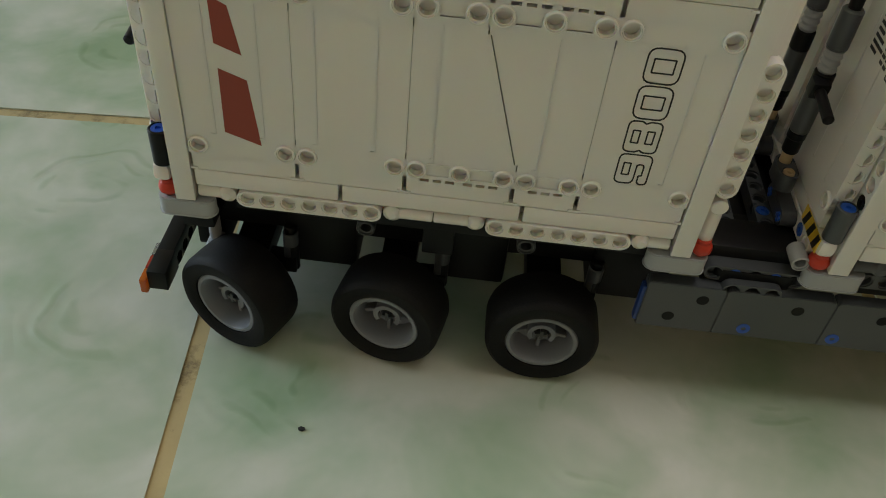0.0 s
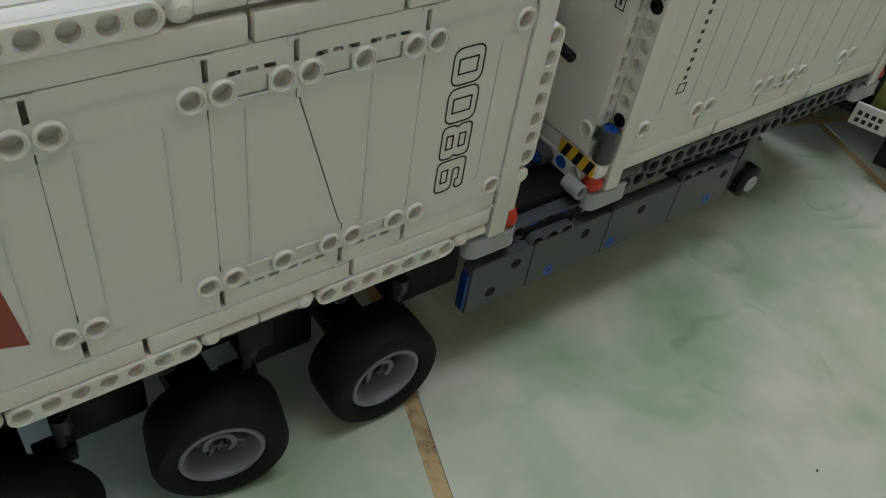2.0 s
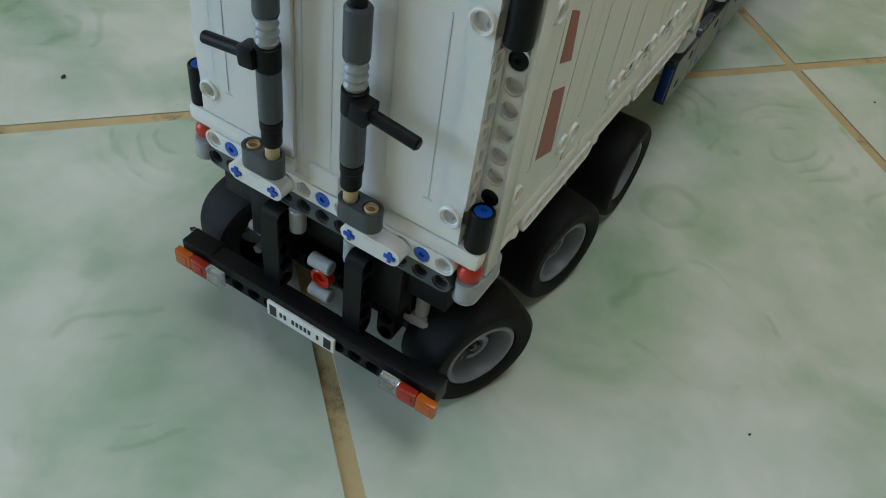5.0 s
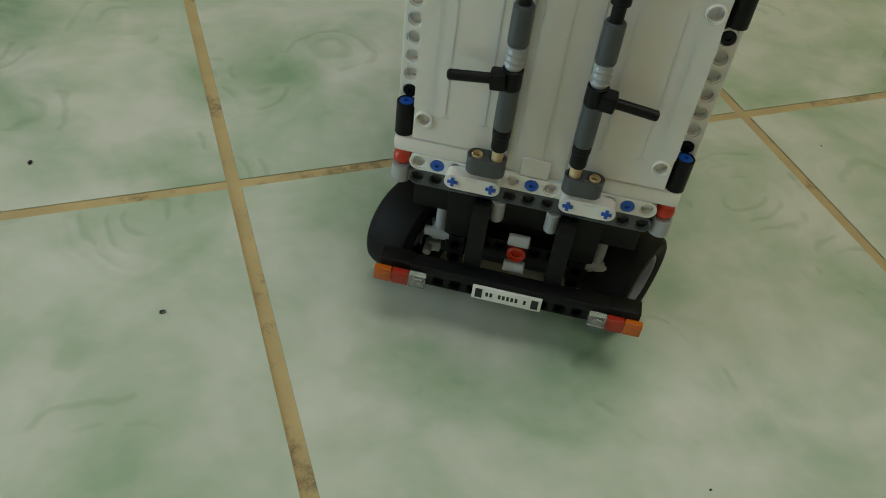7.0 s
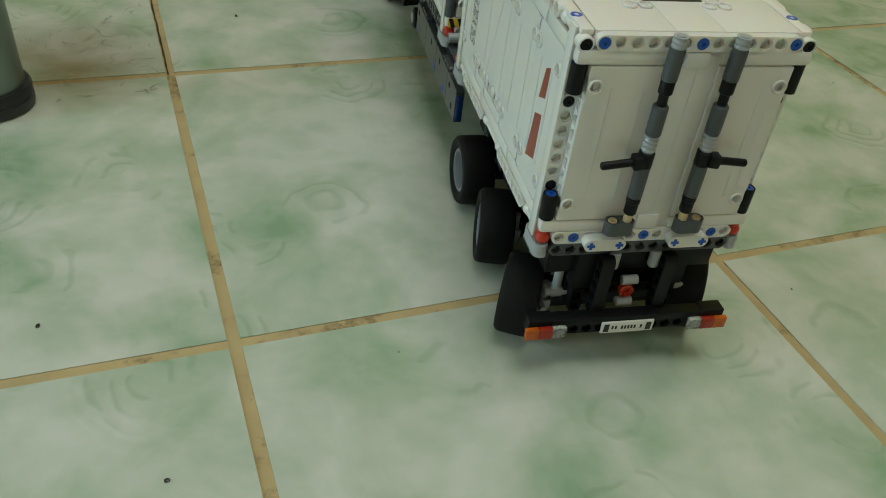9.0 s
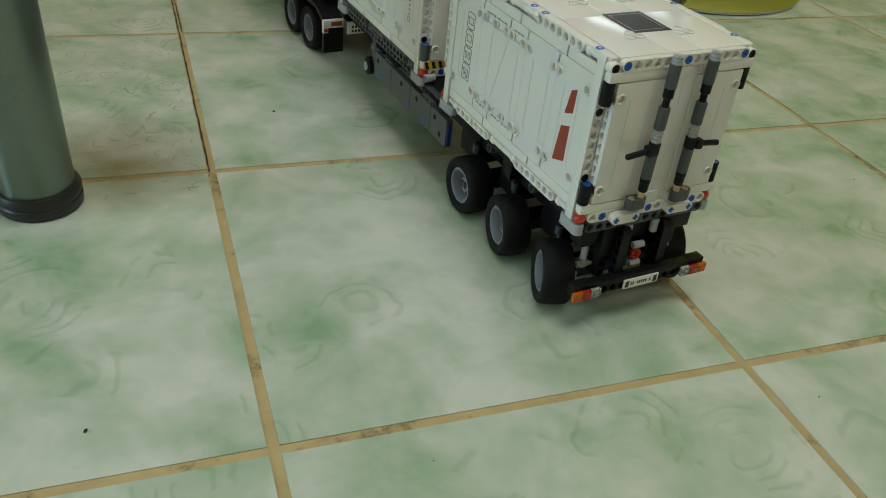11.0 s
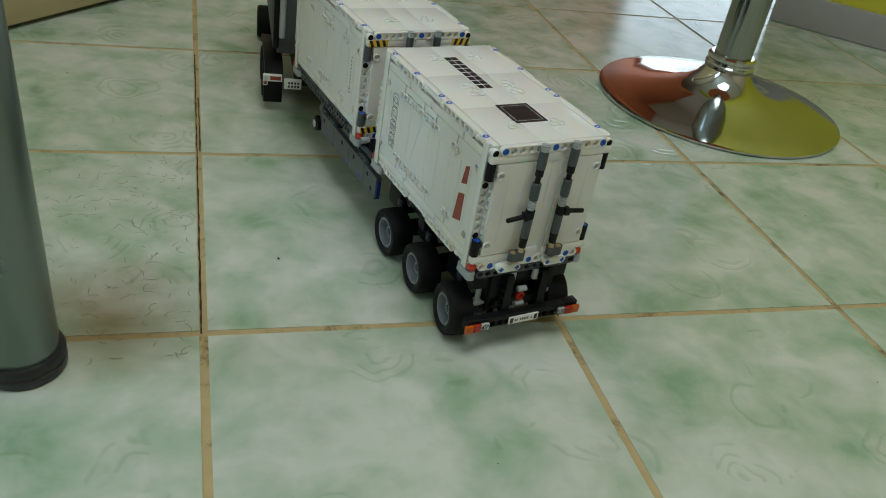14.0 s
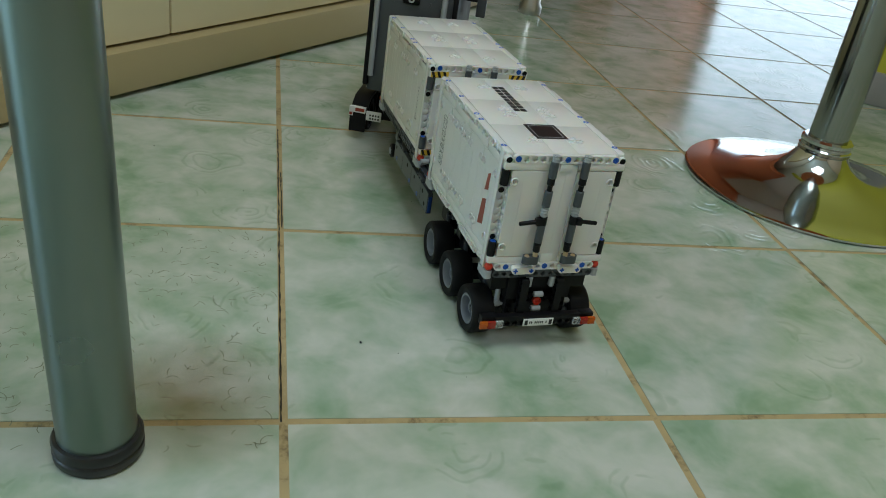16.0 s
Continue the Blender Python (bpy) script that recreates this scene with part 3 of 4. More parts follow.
def lock_rod(parent, x):
    s = 1 if x > 0 else -1
    y = -1.75
    rod = empty("lock_rod", parent)

    def piece(name, mat, rings):
        bm = bmesh.new()
        lathe(bm, rings, "z", (x, y, 0), 18)
        part(name, bm, mat, rod)

    piece("tan_bush", TAN, ((0.22, 12.6), (0.3, 12.7), (0.3, 13.4)))
    piece("black_connector", BLACK, ((0.36, 13.35), (0.42, 13.45), (0.42, 14.2), (0.46, 14.25), (0.46, 14.6), (0.4, 14.65)))
    piece("lower_sleeve", DARK, ((0.4, 14.6), (0.48, 14.7), (0.48, 16.95), (0.4, 17.0)))
    piece("handle_hub", BLACK, ((0.42, 16.95), (0.5, 17.0), (0.5, 17.95), (0.42, 18.0)))
    piece("ribbed_collar", GREY, tuple((0.46 if k % 2 else 0.38, 18.0 + 0.17 * k) for k in range(8)))
    piece("middle_sleeve", DARK, ((0.4, 19.25), (0.49, 19.3), (0.49, 21.1), (0.4, 21.2)))
    piece("neck", BLACK, ((0.3, 21.15), (0.3, 21.9), (0.44, 22.0), (0.44, 22.75), (0.38, 22.85)))
    piece("upper_sleeve", DARK, ((0.4, 22.8), (0.49, 22.85), (0.49, 24.7), (0.42, 24.8)))
    piece("top_collar", GREY, tuple((0.46 if k % 2 else 0.39, 24.75 + 0.15 * k) for k in range(6)))
    piece("rod_tip", GREY, ((0.28, 25.45), (0.28, 25.56), (0.1, 25.57)))
    bm = bmesh.new()
    box(bm, 0.2, 0.95, -0.42, 0.42, -0.42, 0.42, 0.12)
    cyl(bm, (0.6, -0.0, 0.0), 0.26, 2.35, "x", 14, 0.08)
    bmesh.ops.transform(bm, matrix=Matrix.Translation((x, y - 0.25, 17.5)) @ Matrix.Rotation(s * 0.12, 4, "Y") @ Matrix.Diagonal((s, 1, 1, 1)), verts=bm.verts)
    part("handle", bm, BLACK, rod, "short black pull handle")


def bracket(parent, x):
    """Grey two-hole bearing with a tan pin, under a lock rod."""
    s = 1 if x > 0 else -1
    bm = bmesh.new()
    beam(bm, (min(x, x + s), -1.75, 12.3), "x", 2, "z")
    part("rod_bearing", bm, DARK, parent)
    bm = bmesh.new()
    tube(bm, (x + s, -1.75, 12.1), 0.29, 0.17, 0.75, "z", 0.4)
    part("tan_pin", bm, TAN, parent)


def container_door(parent, hinge, stickers):
    door = empty("door", parent)
    bm = bmesh.new()
    box(bm, -6.0, 6.0, -0.72, -0.1, 11.35, 24.2, 0.05)
    part("door_core", bm, WHITE, door)
    for s in (-1, 1):
        bm = bmesh.new()
        box(bm, min(s * 1.55, s * 5.45), max(s * 1.55, s * 5.45), -0.95, -0.5, 12.35, 23.2, 0)
        cuts = (12.35, ZL - 0.65, ZL + 0.35, ZU - 0.35, ZU + 0.65, 23.2)
        for z0, z1 in zip(cuts[::2], cuts[1::2]):
            box(bm, min(s * 5.45, s * 6.46), max(s * 5.45, s * 6.46), -0.95, -0.5, z0, z1, 0)
        for z in (ZL - 0.15, ZU + 0.15):
            cell = bmesh.new()
            bored_cell(cell, (0, 0), 1)
            bmesh.ops.transform(cell, matrix=Matrix(((0, 1, 0, s * 5.955), (-1, 0, 0, 6.41), (0, 0, 1, z), (0, 0, 0, 1))), verts=cell.verts)
            me = bpy.data.meshes.new("cell")
            cell.to_mesh(me)
            bm.from_mesh(me)
            cell.free()
            bpy.data.meshes.remove(me)
        for x in (2.9, 4.9):
            box(bm, s * x - 0.035, s * x + 0.035, -0.972, -0.9, ZL + 0.2, ZU, 0)
            box(bm, s * x - 0.2, s * x + 0.2, -0.972, -0.9, ZL + 0.1, ZL + 0.16, 0)
        part("door_panel", bm, WHITE, door)
        for z in (23.25, 11.3):
            bm = bmesh.new()
            box(bm, min(s * 1.5, s * 7.45), max(s * 1.5, s * 7.45), -0.96, -0.1, z, z + 0.95, 0.3)
            part("door_bracket", bm, WHITE, door)
        bm = bmesh.new()
        beam(bm, (s * 6.05, -0.5, 14.45), "z", 7, "x", half=0.455)
        part("edge_beam", bm, WHITE, door)
        # hinge tubes
        for z0 in (12.25, 21.35):
            bm = bmesh.new()
            tube(bm, (s * 7.0, -0.42, z0), 0.49, 0.3, 1.9, "z", 1.0)
            part("hinge_tube", bm, hinge, door)
            pins_part(door, [(s * 7.0, -0.42, z0 + 1.88)], "z", name="hinge_pin")
    bm = bmesh.new()
    box(bm, -1.5, 1.5, -0.82, -0.5, 12.0, 23.9, 0.06)
    box(bm, -1.2, -1.13, -0.84, -0.8, 12.6, 23.2, 0)
    box(bm, 0.2, 0.27, -0.84, -0.8, 12.6, 23.2, 0)
    box(bm, -0.75, 0.75, -0.96, -0.5, 11.4, 12.5, 0.08)
    box(bm, -0.75, 0.75, -0.96, -0.5, 23.1, 24.1, 0.08)
    part("centre_panel", bm, WHITE, door)
    bm = bmesh.new()
    beam(bm, (-6, -0.5, 10.87), "x", 13, "y")
    part("lower_beam", bm, WHITE, door)
    pins_part(door, [(-5, -1.0, 10.87), (0, -1.0, 10.87), (5, -1.0, 10.87)], "y", -1)
    for s in (-1, 1):
        lock_rod(door, s * 1.95)
        bracket(door, s * 1.95)
        bm = bmesh.new()
        capsule(bm, s * 3.0, 10.72, 1.0, 0.46, -1.78, -1.0)
        box(bm, s * 3.0 - 0.3, s * 3.0 + 0.3, -1.8, -1.75, 11.0, 11.06, 0)
        part("beam_link", bm, DARK if stickers else WHITE, door)
        for x in (s * 2, s * 4):
            bm = bmesh.new()
            box(bm, x - 0.27, x + 0.27, -1.86, -1.7, 10.63, 10.81, 0.02)
            box(bm, x - 0.09, x + 0.09, -1.86, -1.7, 10.45, 10.99, 0.02)
            part("blue_axle", bm, BLUE, door)
    if stickers:
        for s in (-1, 1):
            for z in (11.35, 23.3):
                bm = bmesh.new()
                box(bm, min(s * 4.6, s * 7.2), max(s * 4.6, s * 7.2), -0.985, -0.94, z, z + 0.85, 0)
                plate = part("warning_sticker", bm, STICKER_YELLOW, door, "yellow sticker with black hazard stripes")
                bm = bmesh.new()
                for k in range(3):
                    x = s * (4.8 + 0.85 * k)
                    v = [bm.verts.new(p) for p in ((x, -0.99, z), (x + s * 0.4, -0.99, z), (x + s * 0.7, -0.99, z + 0.85), (x + s * 0.3, -0.99, z + 0.85))]
                    w = [bm.verts.new(u.co + Vector((0, -0.006, 0))) for u in v]
                    bm.faces.new(v), bm.faces.new(w)
                    for i in range(4):
                        bm.faces.new((v[i], v[(i + 1) % 4], w[(i + 1) % 4], w[i]))
                part("stripe", bm, INK, plate)
        # printed data block, too small to read: rows of bars
        bm = bmesh.new()
        box(bm, 3.2, 5.6, -0.962, -0.952, 22.3, 22.75, 0)
        for k in range(7):
            z = 21.9 - 0.3 * k
            box(bm, 3.2, 3.9 + 0.25 * (k % 3), -0.962, -0.952, z, z + 0.16, 0)
            if k not in (3,):
                box(bm, 4.5, 5.25 - 0.1 * (k % 2), -0.962, -0.952, z, z + 0.16, 0)
        for z in (21.2, 19.9):
            for x0, x1, z0, z1 in ((5.5, 5.56, z, z + 0.7), (6.0, 6.06, z, z + 0.7), (5.5, 6.06, z, z + 0.06), (5.5, 6.06, z + 0.64, z + 0.7), (5.72, 5.84, z + 0.2, z + 0.5)):
                box(bm, x0, x1, -0.962, -0.952, z0, z1, 0)
        part("printed_block", bm, INK, door, "rows of tiny black print")


def container(name, label, marks, hinge):
    c = tagged(empty(name), label, "toy container", "toy containers on the trailer")
    # inner box that closes the walls
    bm = bmesh.new()
    box(bm, -6.6, 6.6, 0.02, 25.6, Z0 + 0.25, Z1 - 0.5, 0.05)
    part("core", bm, WHITE, c)
    for s in (-1, 1):
        if marks:
            plan = (((1, 6), (1, 6), (0, 4), (0, 4), (2.4, 4.6)), ((6, 11), (6, 11), (5, 9), (5, 9), (7.0, 9.6)), ((11, 16), (11, 14), (10, 12, 14), (10, 12), (12.2, )),
                    ((16, 19), (14, 19), (15, 17), (13, 15, 17), (16.9, )), ((19, 24), (19, 24), (18, 22), (18, 22), (22.6, )))
        else:
            plan = (((1, 6), (1, 6), (0, 4), (0, 4), (2.4, 4.6)), ((6, 11), (6, 11), (5, 9), (5, 9), (7.4, 9.6)), ((11, 14), (11, 14), (10, 12), (10, 12), (12.5, )),
                    ((14, 19), (14, 19), (13, 17), (13, 17), (15.4, 17.6)), ((19, 24), (19, 24), (18, 22), (18, 22), (20.4, 22.6)))
        for bottom, top, low, high, ribs in plan:
            side_panel(c, s, bottom, top, [(1.5 + k, ZL) for k in low] + [(1.5 + k, ZU) for k in high], ribs)
        # strips above and below the panels, and the webs between the double holes
        for z0, z1, cuts in ((Z0 + 1.02, Z0 + 1.97, (1, 8, 16.6, 24)), (Z1 - 1.97, Z1 - 1.02, (1, 5, 12.5, 18, 24))):
            for y0, y1 in zip(cuts, cuts[1:]):
                bm = bmesh.new()
                box(bm, min(s * 7, s * 7.4), max(s * 7, s * 7.4), y0 + 0.09, y1 - 0.09, z0, z1, 0.1)
                part("side_strip", bm, WHITE, c)
        # corner posts
        for y0, y1 in ((0, 1), (24, 25)):
            bm = bmesh.new()
            box(bm, min(s * 7.3, s * 7.5), max(s * 7.3, s * 7.5), y0 + 0.02, y1 - 0.02, Z0 + 0.05, Z1 - 0.05, 0.05)
            for z0, z1 in ((Z0 + 0.05, 13.9), (21.0, Z1 - 0.05)):
                box(bm, min(s * 6.5, s * 7.35), max(s * 6.5, s * 7.35), y0 + 0.05, y1 - 0.05, z0, z1, 0.04)
            part("corner_post", bm, WHITE, c)
        bm = bmesh.new()
        beam(bm, (s * 6.95, 0.47, 14.45), "z", 7, "y", half=0.45)
        part("corner_beam", bm, WHITE, c)
        pins_part(c, [(s * 6.95, 0.01, 14.45), (s * 6.95, 0.01, 20.45)], "y", -1, BLACK, "black_pin")
        bm = bmesh.new()
        beam(bm, (s * 6.75, 25.5, 14.5), "z", 7, "x")
        part("front_beam", bm, WHITE, c)
        bm = bmesh.new()
        cyl(bm, (s * 6.75, 25.5, 11.1), 0.4, 2.1, "z")
        cyl(bm, (s * 6.75 - 0.5, 25.5, 13.4), 0.42, 1.0, "x")
        part("front_rod", bm, WHITE, c)
        # bored rails with ball ends along the lower and upper edge
        for z in (Z0 + 0.5, Z1 - 0.5):
            rail = WHITE if marks or z > 20 else DARK
            for y0 in (3.5, 15.5):
                bm = bmesh.new()
                beam(bm, (s * 7.02, y0, z), "y", 7, "x", half=0.47)
                part("edge_rail", bm, rail, c)
            for y0 in (2.5, 10.5, 14.5, 22.5):
                bm = bmesh.new()
                lathe(bm, ((0.2, -0.46), (0.45, -0.25), (0.48, 0.0), (0.45, 0.25), (0.2, 0.46)), "x", (s * 7.0, y0, z), 14)
                part("ball_joint", bm, rail, c)
            for y0, h in ((1.1, 1.2), (10.8, 1.65), (12.5, 1.7), (22.8, 1.1)):
                bm = bmesh.new()
                cyl(bm, (s * 7.02, y0, z), 0.36, h, "y", 14)
                part("edge_axle", bm, rail, c)
        # red locks
        for y in (-0.42, 25.5):
            bm = bmesh.new()
            lathe(bm, ((0.3, 0.0), (0.36, 0.1), (0.5, 0.25), (0.52, 0.45), (0.46, 0.65), (0.36, 0.75), (0.36, 0.95)), "z", (s * 6.95, y, Z0 + 0.0), 18)
            part("red_lock", bm, RED, c)
        if marks:
            outlined_number(c, s)
            for lo, hi in ((((2.82, 14.62), (4.44, 14.06), (4.05, 17.46), (2.85, 17.92))), None), (((2.8, 19.1), (3.93, 18.66), (3.52, 20.87), (2.76, 21.24)), None):
                bm = bmesh.new()
                prism(bm, lo, s * 7.35, s * 7.372)
                part("red_marking", bm, STICKER_RED, c, "dark red trapezoid sticker")
        else:
            bm = bmesh.new()
            for k in range(9):
                box(bm, min(s * 7.36, s * 7.375), max(s * 7.36, s * 7.375), 3.38, 3.62, 16.1 + 0.5 * k, 16.3 + 0.5 * k, 0)
            for a0, a1, z0, z1 in ((3.2, 3.26, 15.3, 15.9), (3.74, 3.8, 15.3, 15.9), (3.2, 3.8, 15.3, 15.36), (3.2, 3.8, 15.84, 15.9)):
                box(bm, min(s * 7.36, s * 7.375), max(s * 7.36, s * 7.375), a0, a1, z0, z1, 0)
            part("printed_line", bm, INK, c, "small upright line of black print")
    # roof: three long rows of panels with hole clusters
    for x0, x1 in ((-6.45, -1.55), (-1.535, 1.535), (1.55, 6.45)):
        for y0, y1 in ((-0.45, 8.0), (8.015, 16.6), (16.615, 25.4)):
            bm = bmesh.new()
            box(bm, x0, x1, y0, y1, Z1 - 0.45, Z1, 0.02)
            part("roof_panel", bm, WHITE, c)
    for y in (3.0, 11.2, 13.2, 21.4):
        for x in (-2.6, 2.6):
            bm = bmesh.new()
            for dx, dy in ((-0.5, 0.0), (0.5, 0.0), (0.05, 0.75)):
                tube(bm, (x + dx, y + dy, Z1 - 0.6), 0.46, 0.28, 0.76, "z", 0.6)
            part("roof_studs", bm, WHITE, c)
    for s in (-1, 1):
        bm = bmesh.new()
        box(bm, min(s * 6.5, s * 7.3), max(s * 6.5, s * 7.3), -0.4, 25.4, Z1 - 0.4, Z1 + 0.02, 0.18)
        part("roof_edge", bm, WHITE, c)
        pins_part(c, [(s * 6.95, y, Z1 + 0.03) for y in (1.6, 9.6, 11.4, 17.6, 23.6)], "z", name="roof_pin")
        bm = bmesh.new()
        tube(bm, (s * 7.0, -0.1, Z1 - 0.75), 0.5, 0.3, 0.75, "y", 0.6, -1)
        part("corner_socket", bm, WHITE, c)
        pins_part(c, [(s * 7.0, -0.83, Z1 - 0.75)], "y", -1, BLACK, "black_pin")
    bm = bmesh.new()
    beam(bm, (-6, -0.5, Z1 - 0.55), "x", 13, "y", half=0.48)
    part("roof_beam", bm, WHITE, c)
    pins_part(c, [(-6, -1.0, Z1 - 0.55), (0, -1.0, Z1 - 0.55), (6, -1.0, Z1 - 0.55)], "y", -1)
    bm = bmesh.new()
    box(bm, -6.5, 6.5, 25.0, 25.9, Z0 + 0.3, Z1 - 0.3, 0.1)
    part("front_wall", bm, WHITE, c)
    container_door(c, hinge, not marks)
    if marks:
        bm = bmesh.new()
        box(bm, -2.05, 2.0, 3.8, 8.3, Z1 - 0.02, Z1 + 0.03, 0)
        hatch = part("roof_hatch", bm, INK, c, "black roof hatch sticker with rounded frame")
        bm = bmesh.new()
        for a0, a1, b0, b1 in ((-1.7, -1.6, 4.2, 7.9), (1.55, 1.65, 4.2, 7.9), (-1.7, 1.65, 4.2, 4.3), (-1.7, 1.65, 7.8, 7.9)):
            box(bm, a0, a1, b0, b1, Z1 + 0.03, Z1 + 0.036, 0)
        part("hatch_line", bm, GREY, hatch)
        bm = bmesh.new()
        for k in range(8):
            y = 12.7 + 1.17 * k
            box(bm, -1.42, -0.66, y, y + 0.95, Z1 + 0.004, Z1 + 0.02, 0)
            box(bm, -0.54, 0.25, y, y + 0.95, Z1 + 0.004, Z1 + 0.02, 0)
        part("roof_marking", bm, INK, c, "row of bold black block marks")
    return c


# ---- wheels, trailer, tractor ----
def wheel(parent, x, y, s, name="wheel"):
    w = empty(name, parent)
    w.matrix_basis = Matrix.Translation(((x - s * 1.2) * L, y * L, 3.1 * L))
    bm = bmesh.new()
    lathe(bm, ((1.95, -0.1), (2.0, 0.16), (2.35, 0.34), (2.8, 0.32), (3.0, 0.16), (3.08, -0.1), (3.1, -1.2), (3.08, -2.1), (3.0, -2.35), (2.8, -2.5), (1.95, -2.45)), "x", (0, 0, 0), 40, s, (False, False))
    bmesh.ops.translate(bm, vec=(s * 1.2, 0, 0), verts=bm.verts)
    part("tyre", bm, RUBBER, w, "black rubber tyre")
    bm = bmesh.new()
    lathe(bm, ((1.98, -0.2), (1.98, 0.05), (1.9, 0.14), (1.72, 0.14), (1.64, 0.0), (1.55, -0.75), (1.46, -1.35), (0.9, -1.5), (0.55, -1.45), (0.52, -0.8), (0.42, -0.75), (0.4, -1.3), (0.2, -1.32)), "x", (0, 0, 0), 32, s, (False, True))
    bmesh.ops.translate(bm, vec=(s * 1.2, 0, 0), verts=bm.verts)
    part("rim", bm, RIM, w, "light grey dished rim")
    bm = bmesh.new()
    for k in range(2):
        b2 = (-0.3, 0.3, -0.09, 0.09) if k else (-0.09, 0.09, -0.3, 0.3)
        box(bm, min(-s * 0.4, -s * 1.3), max(-s * 0.4, -s * 1.3), b2[0], b2[1], b2[2], b2[3], 0.02)
    bmesh.ops.translate(bm, vec=(s * 1.2, 0, 0), verts=bm.verts)
    part("axle_end", bm, DARK, w)
    bm = bmesh.new()
    arc = [radians(a) for a in range(-130, 131, 20)]
    ring = [(0.78 * math.sin(a), 0.78 * math.cos(a)) for a in arc] + [(0.52 * math.sin(a), 0.52 * math.cos(a)) for a in reversed(arc)]
    prism(bm, ring, s * 0.15, s * 0.75)
    part("hub_clip", bm, RIM, w)
    for k in range(5):
        bm = bmesh.new()
        box(bm, min(s * -0.35, s * 0.3), max(s * -0.35, s * 0.3), -0.1, 0.1, 0.7, 1.5, 0.04)
        bmesh.ops.rotate(bm, cent=(0, 0, 0), matrix=Matrix.Rotation(2 * math.pi * (k + 0.5) / 5, 3, "X"), verts=bm.verts)
        part("rib", bm, RIM, w)
    return w


AXLES = (2.25, 10.6, 18.95)


def trailer():
    t = tagged(empty("semi_trailer"), "black toy brick semi trailer chassis with three axles", "toy trailer")
    wheels = []
    for y in AXLES:
        for s in (-1, 1):
            wheels.append(wheel(t, s * 7.55, y, s))
        bm = bmesh.new()
        box(bm, -4.6, 4.6, y - 1.0, y + 1.0, 2.6, 4.0, 0.1)
        cyl(bm, (-5.2, y, 3.1), 0.3, 10.4, "x", 12)
        part("axle", bm, BLACK, t)
        for s in (-1, 1):
            bm = bmesh.new()
            cyl(bm, (s * 4.4, y + 2.5, 3.4), 0.4, 3.2, "z", 12)
            box(bm, s * 4.4 - 0.5, s * 4.4 + 0.5, y + 1.2, y + 2.8, 3.4, 4.4, 0.1)
            part("suspension_arm", bm, BLACK, t)
            bm = bmesh.new()
            cyl(bm, (s * 4.95, y - 0.7, 2.5), 0.34, 2.3, "z", 12)
            box(bm, s * 4.95 - 0.42, s * 4.95 + 0.42, y - 1.3, y + 0.4, 2.7, 3.5, 0.15)
            cyl(bm, (s * 4.95 - 0.3, y - 1.9, 3.1), 0.26, 1.2, "y", 10)
            part("steering_knuckle", bm, GREY, t, "light grey steering knuckle")
            bm = bmesh.new()
            tube(bm, (s * 4.6, y + 2.5, 5.4), 0.42, 0.25, 0.9, "z", 0.5)
            box(bm, s * 4.6 - 0.2, s * 4.6 + 0.2, y + 2.1, y + 2.6, 4.4, 5.6, 0.1)
            part("grey_link", bm, DARK, t)
            if y > 2.5:
                bm = bmesh.new()
                tube(bm, (s * 4.4, y - 1.6, 8.1), 0.5, 0.3, 1.3, "x", 0.7, s)
                part("axle_stub", bm, DARK, t)
    for s in (-1, 1):
        bm = bmesh.new()
        box(bm, min(s * 2.4, s * 4.2), max(s * 2.4, s * 4.2), -0.9, 60.0, 6.2, 9.3, 0.1)
        part("chassis_rail", bm, BLACK, t)
        bm = bmesh.new()
        beam(bm, (s * 6.6, -0.2 + 33, 9.75), "y", 25, "x", half=0.45)
        part("side_rail", bm, DARK, t)
        bm = bmesh.new()
        box(bm, min(s * 4.0, s * 6.2), max(s * 4.0, s * 6.2), 2.5, 60, 9.0, 10.25, 0.1)
        part("deck_rail", bm, BLACK, t)
        # light grey feet under the container corners
        for y0, y1 in ((-1.0, 1.8), (23.0, 25.95), (30.7, 33.6), (54.6, 57.5)):
            bm = bmesh.new()
            capsule(bm, (y0 + y1) / 2, s * 7.0, (y1 - y0) / 2 - 0.5, 0.5, 9.3, 10.27)
            bmesh.ops.transform(bm, matrix=Matrix(((0, 0, 1, 0), (1, 0, 0, 0), (0, 1, 0, 0), (0, 0, 0, 1))), verts=bm.verts)
            bmesh.ops.bevel(bm, geom=[e for e in bm.edges if abs(e.verts[0].co.z - e.verts[1].co.z) < 0.01], offset=0.05, segments=2, affect="EDGES")
            part("corner_foot", bm, GREY, t)
        # skirts
        for y0, y1 in ((23.5, 27.43), (27.45, 32.93), (32.95, 38.43), (38.45, 43.6)):
            bm = bmesh.new()
            prism(bm, ((y0, 5.3), (y1, 5.3), (y1, 8.35), (y1 - 0.15, 8.5), (y0 + 0.15, 8.5), (y0, 8.35)), s * 6.75, s * 7.5)
            bmesh.ops.bevel(bm, geom=list(bm.edges), offset=0.04, segments=2, affect="EDGES")
            part("skirt_panel", bm, DARK, t)
        for y, z, mat in ((25.0, 6.2, BLACK), (26.4, 7.6, BLACK), (29.0, 5.9, BLUE), (31.2, 7.6, BLACK), (33.6, 5.9, BLUE), (35.5, 7.6, BLACK), (41.8, 6.0, BLUE), (42.6, 7.6, BLACK)):
            if mat is BLUE:
                pins_part(t, [(s * 7.53, y, z)], "x", s, mat)
                continue
            # flush black disc; the dark of a recessed hole is in its colour
            bm = bmesh.new()
            lathe(bm, ((0.30, -0.2), (0.32, 0.0), (0.31, 0.012)), "x", (s * 7.5, y, z), 14, s)
            part("pin_hole", bm, RUBBER, t)
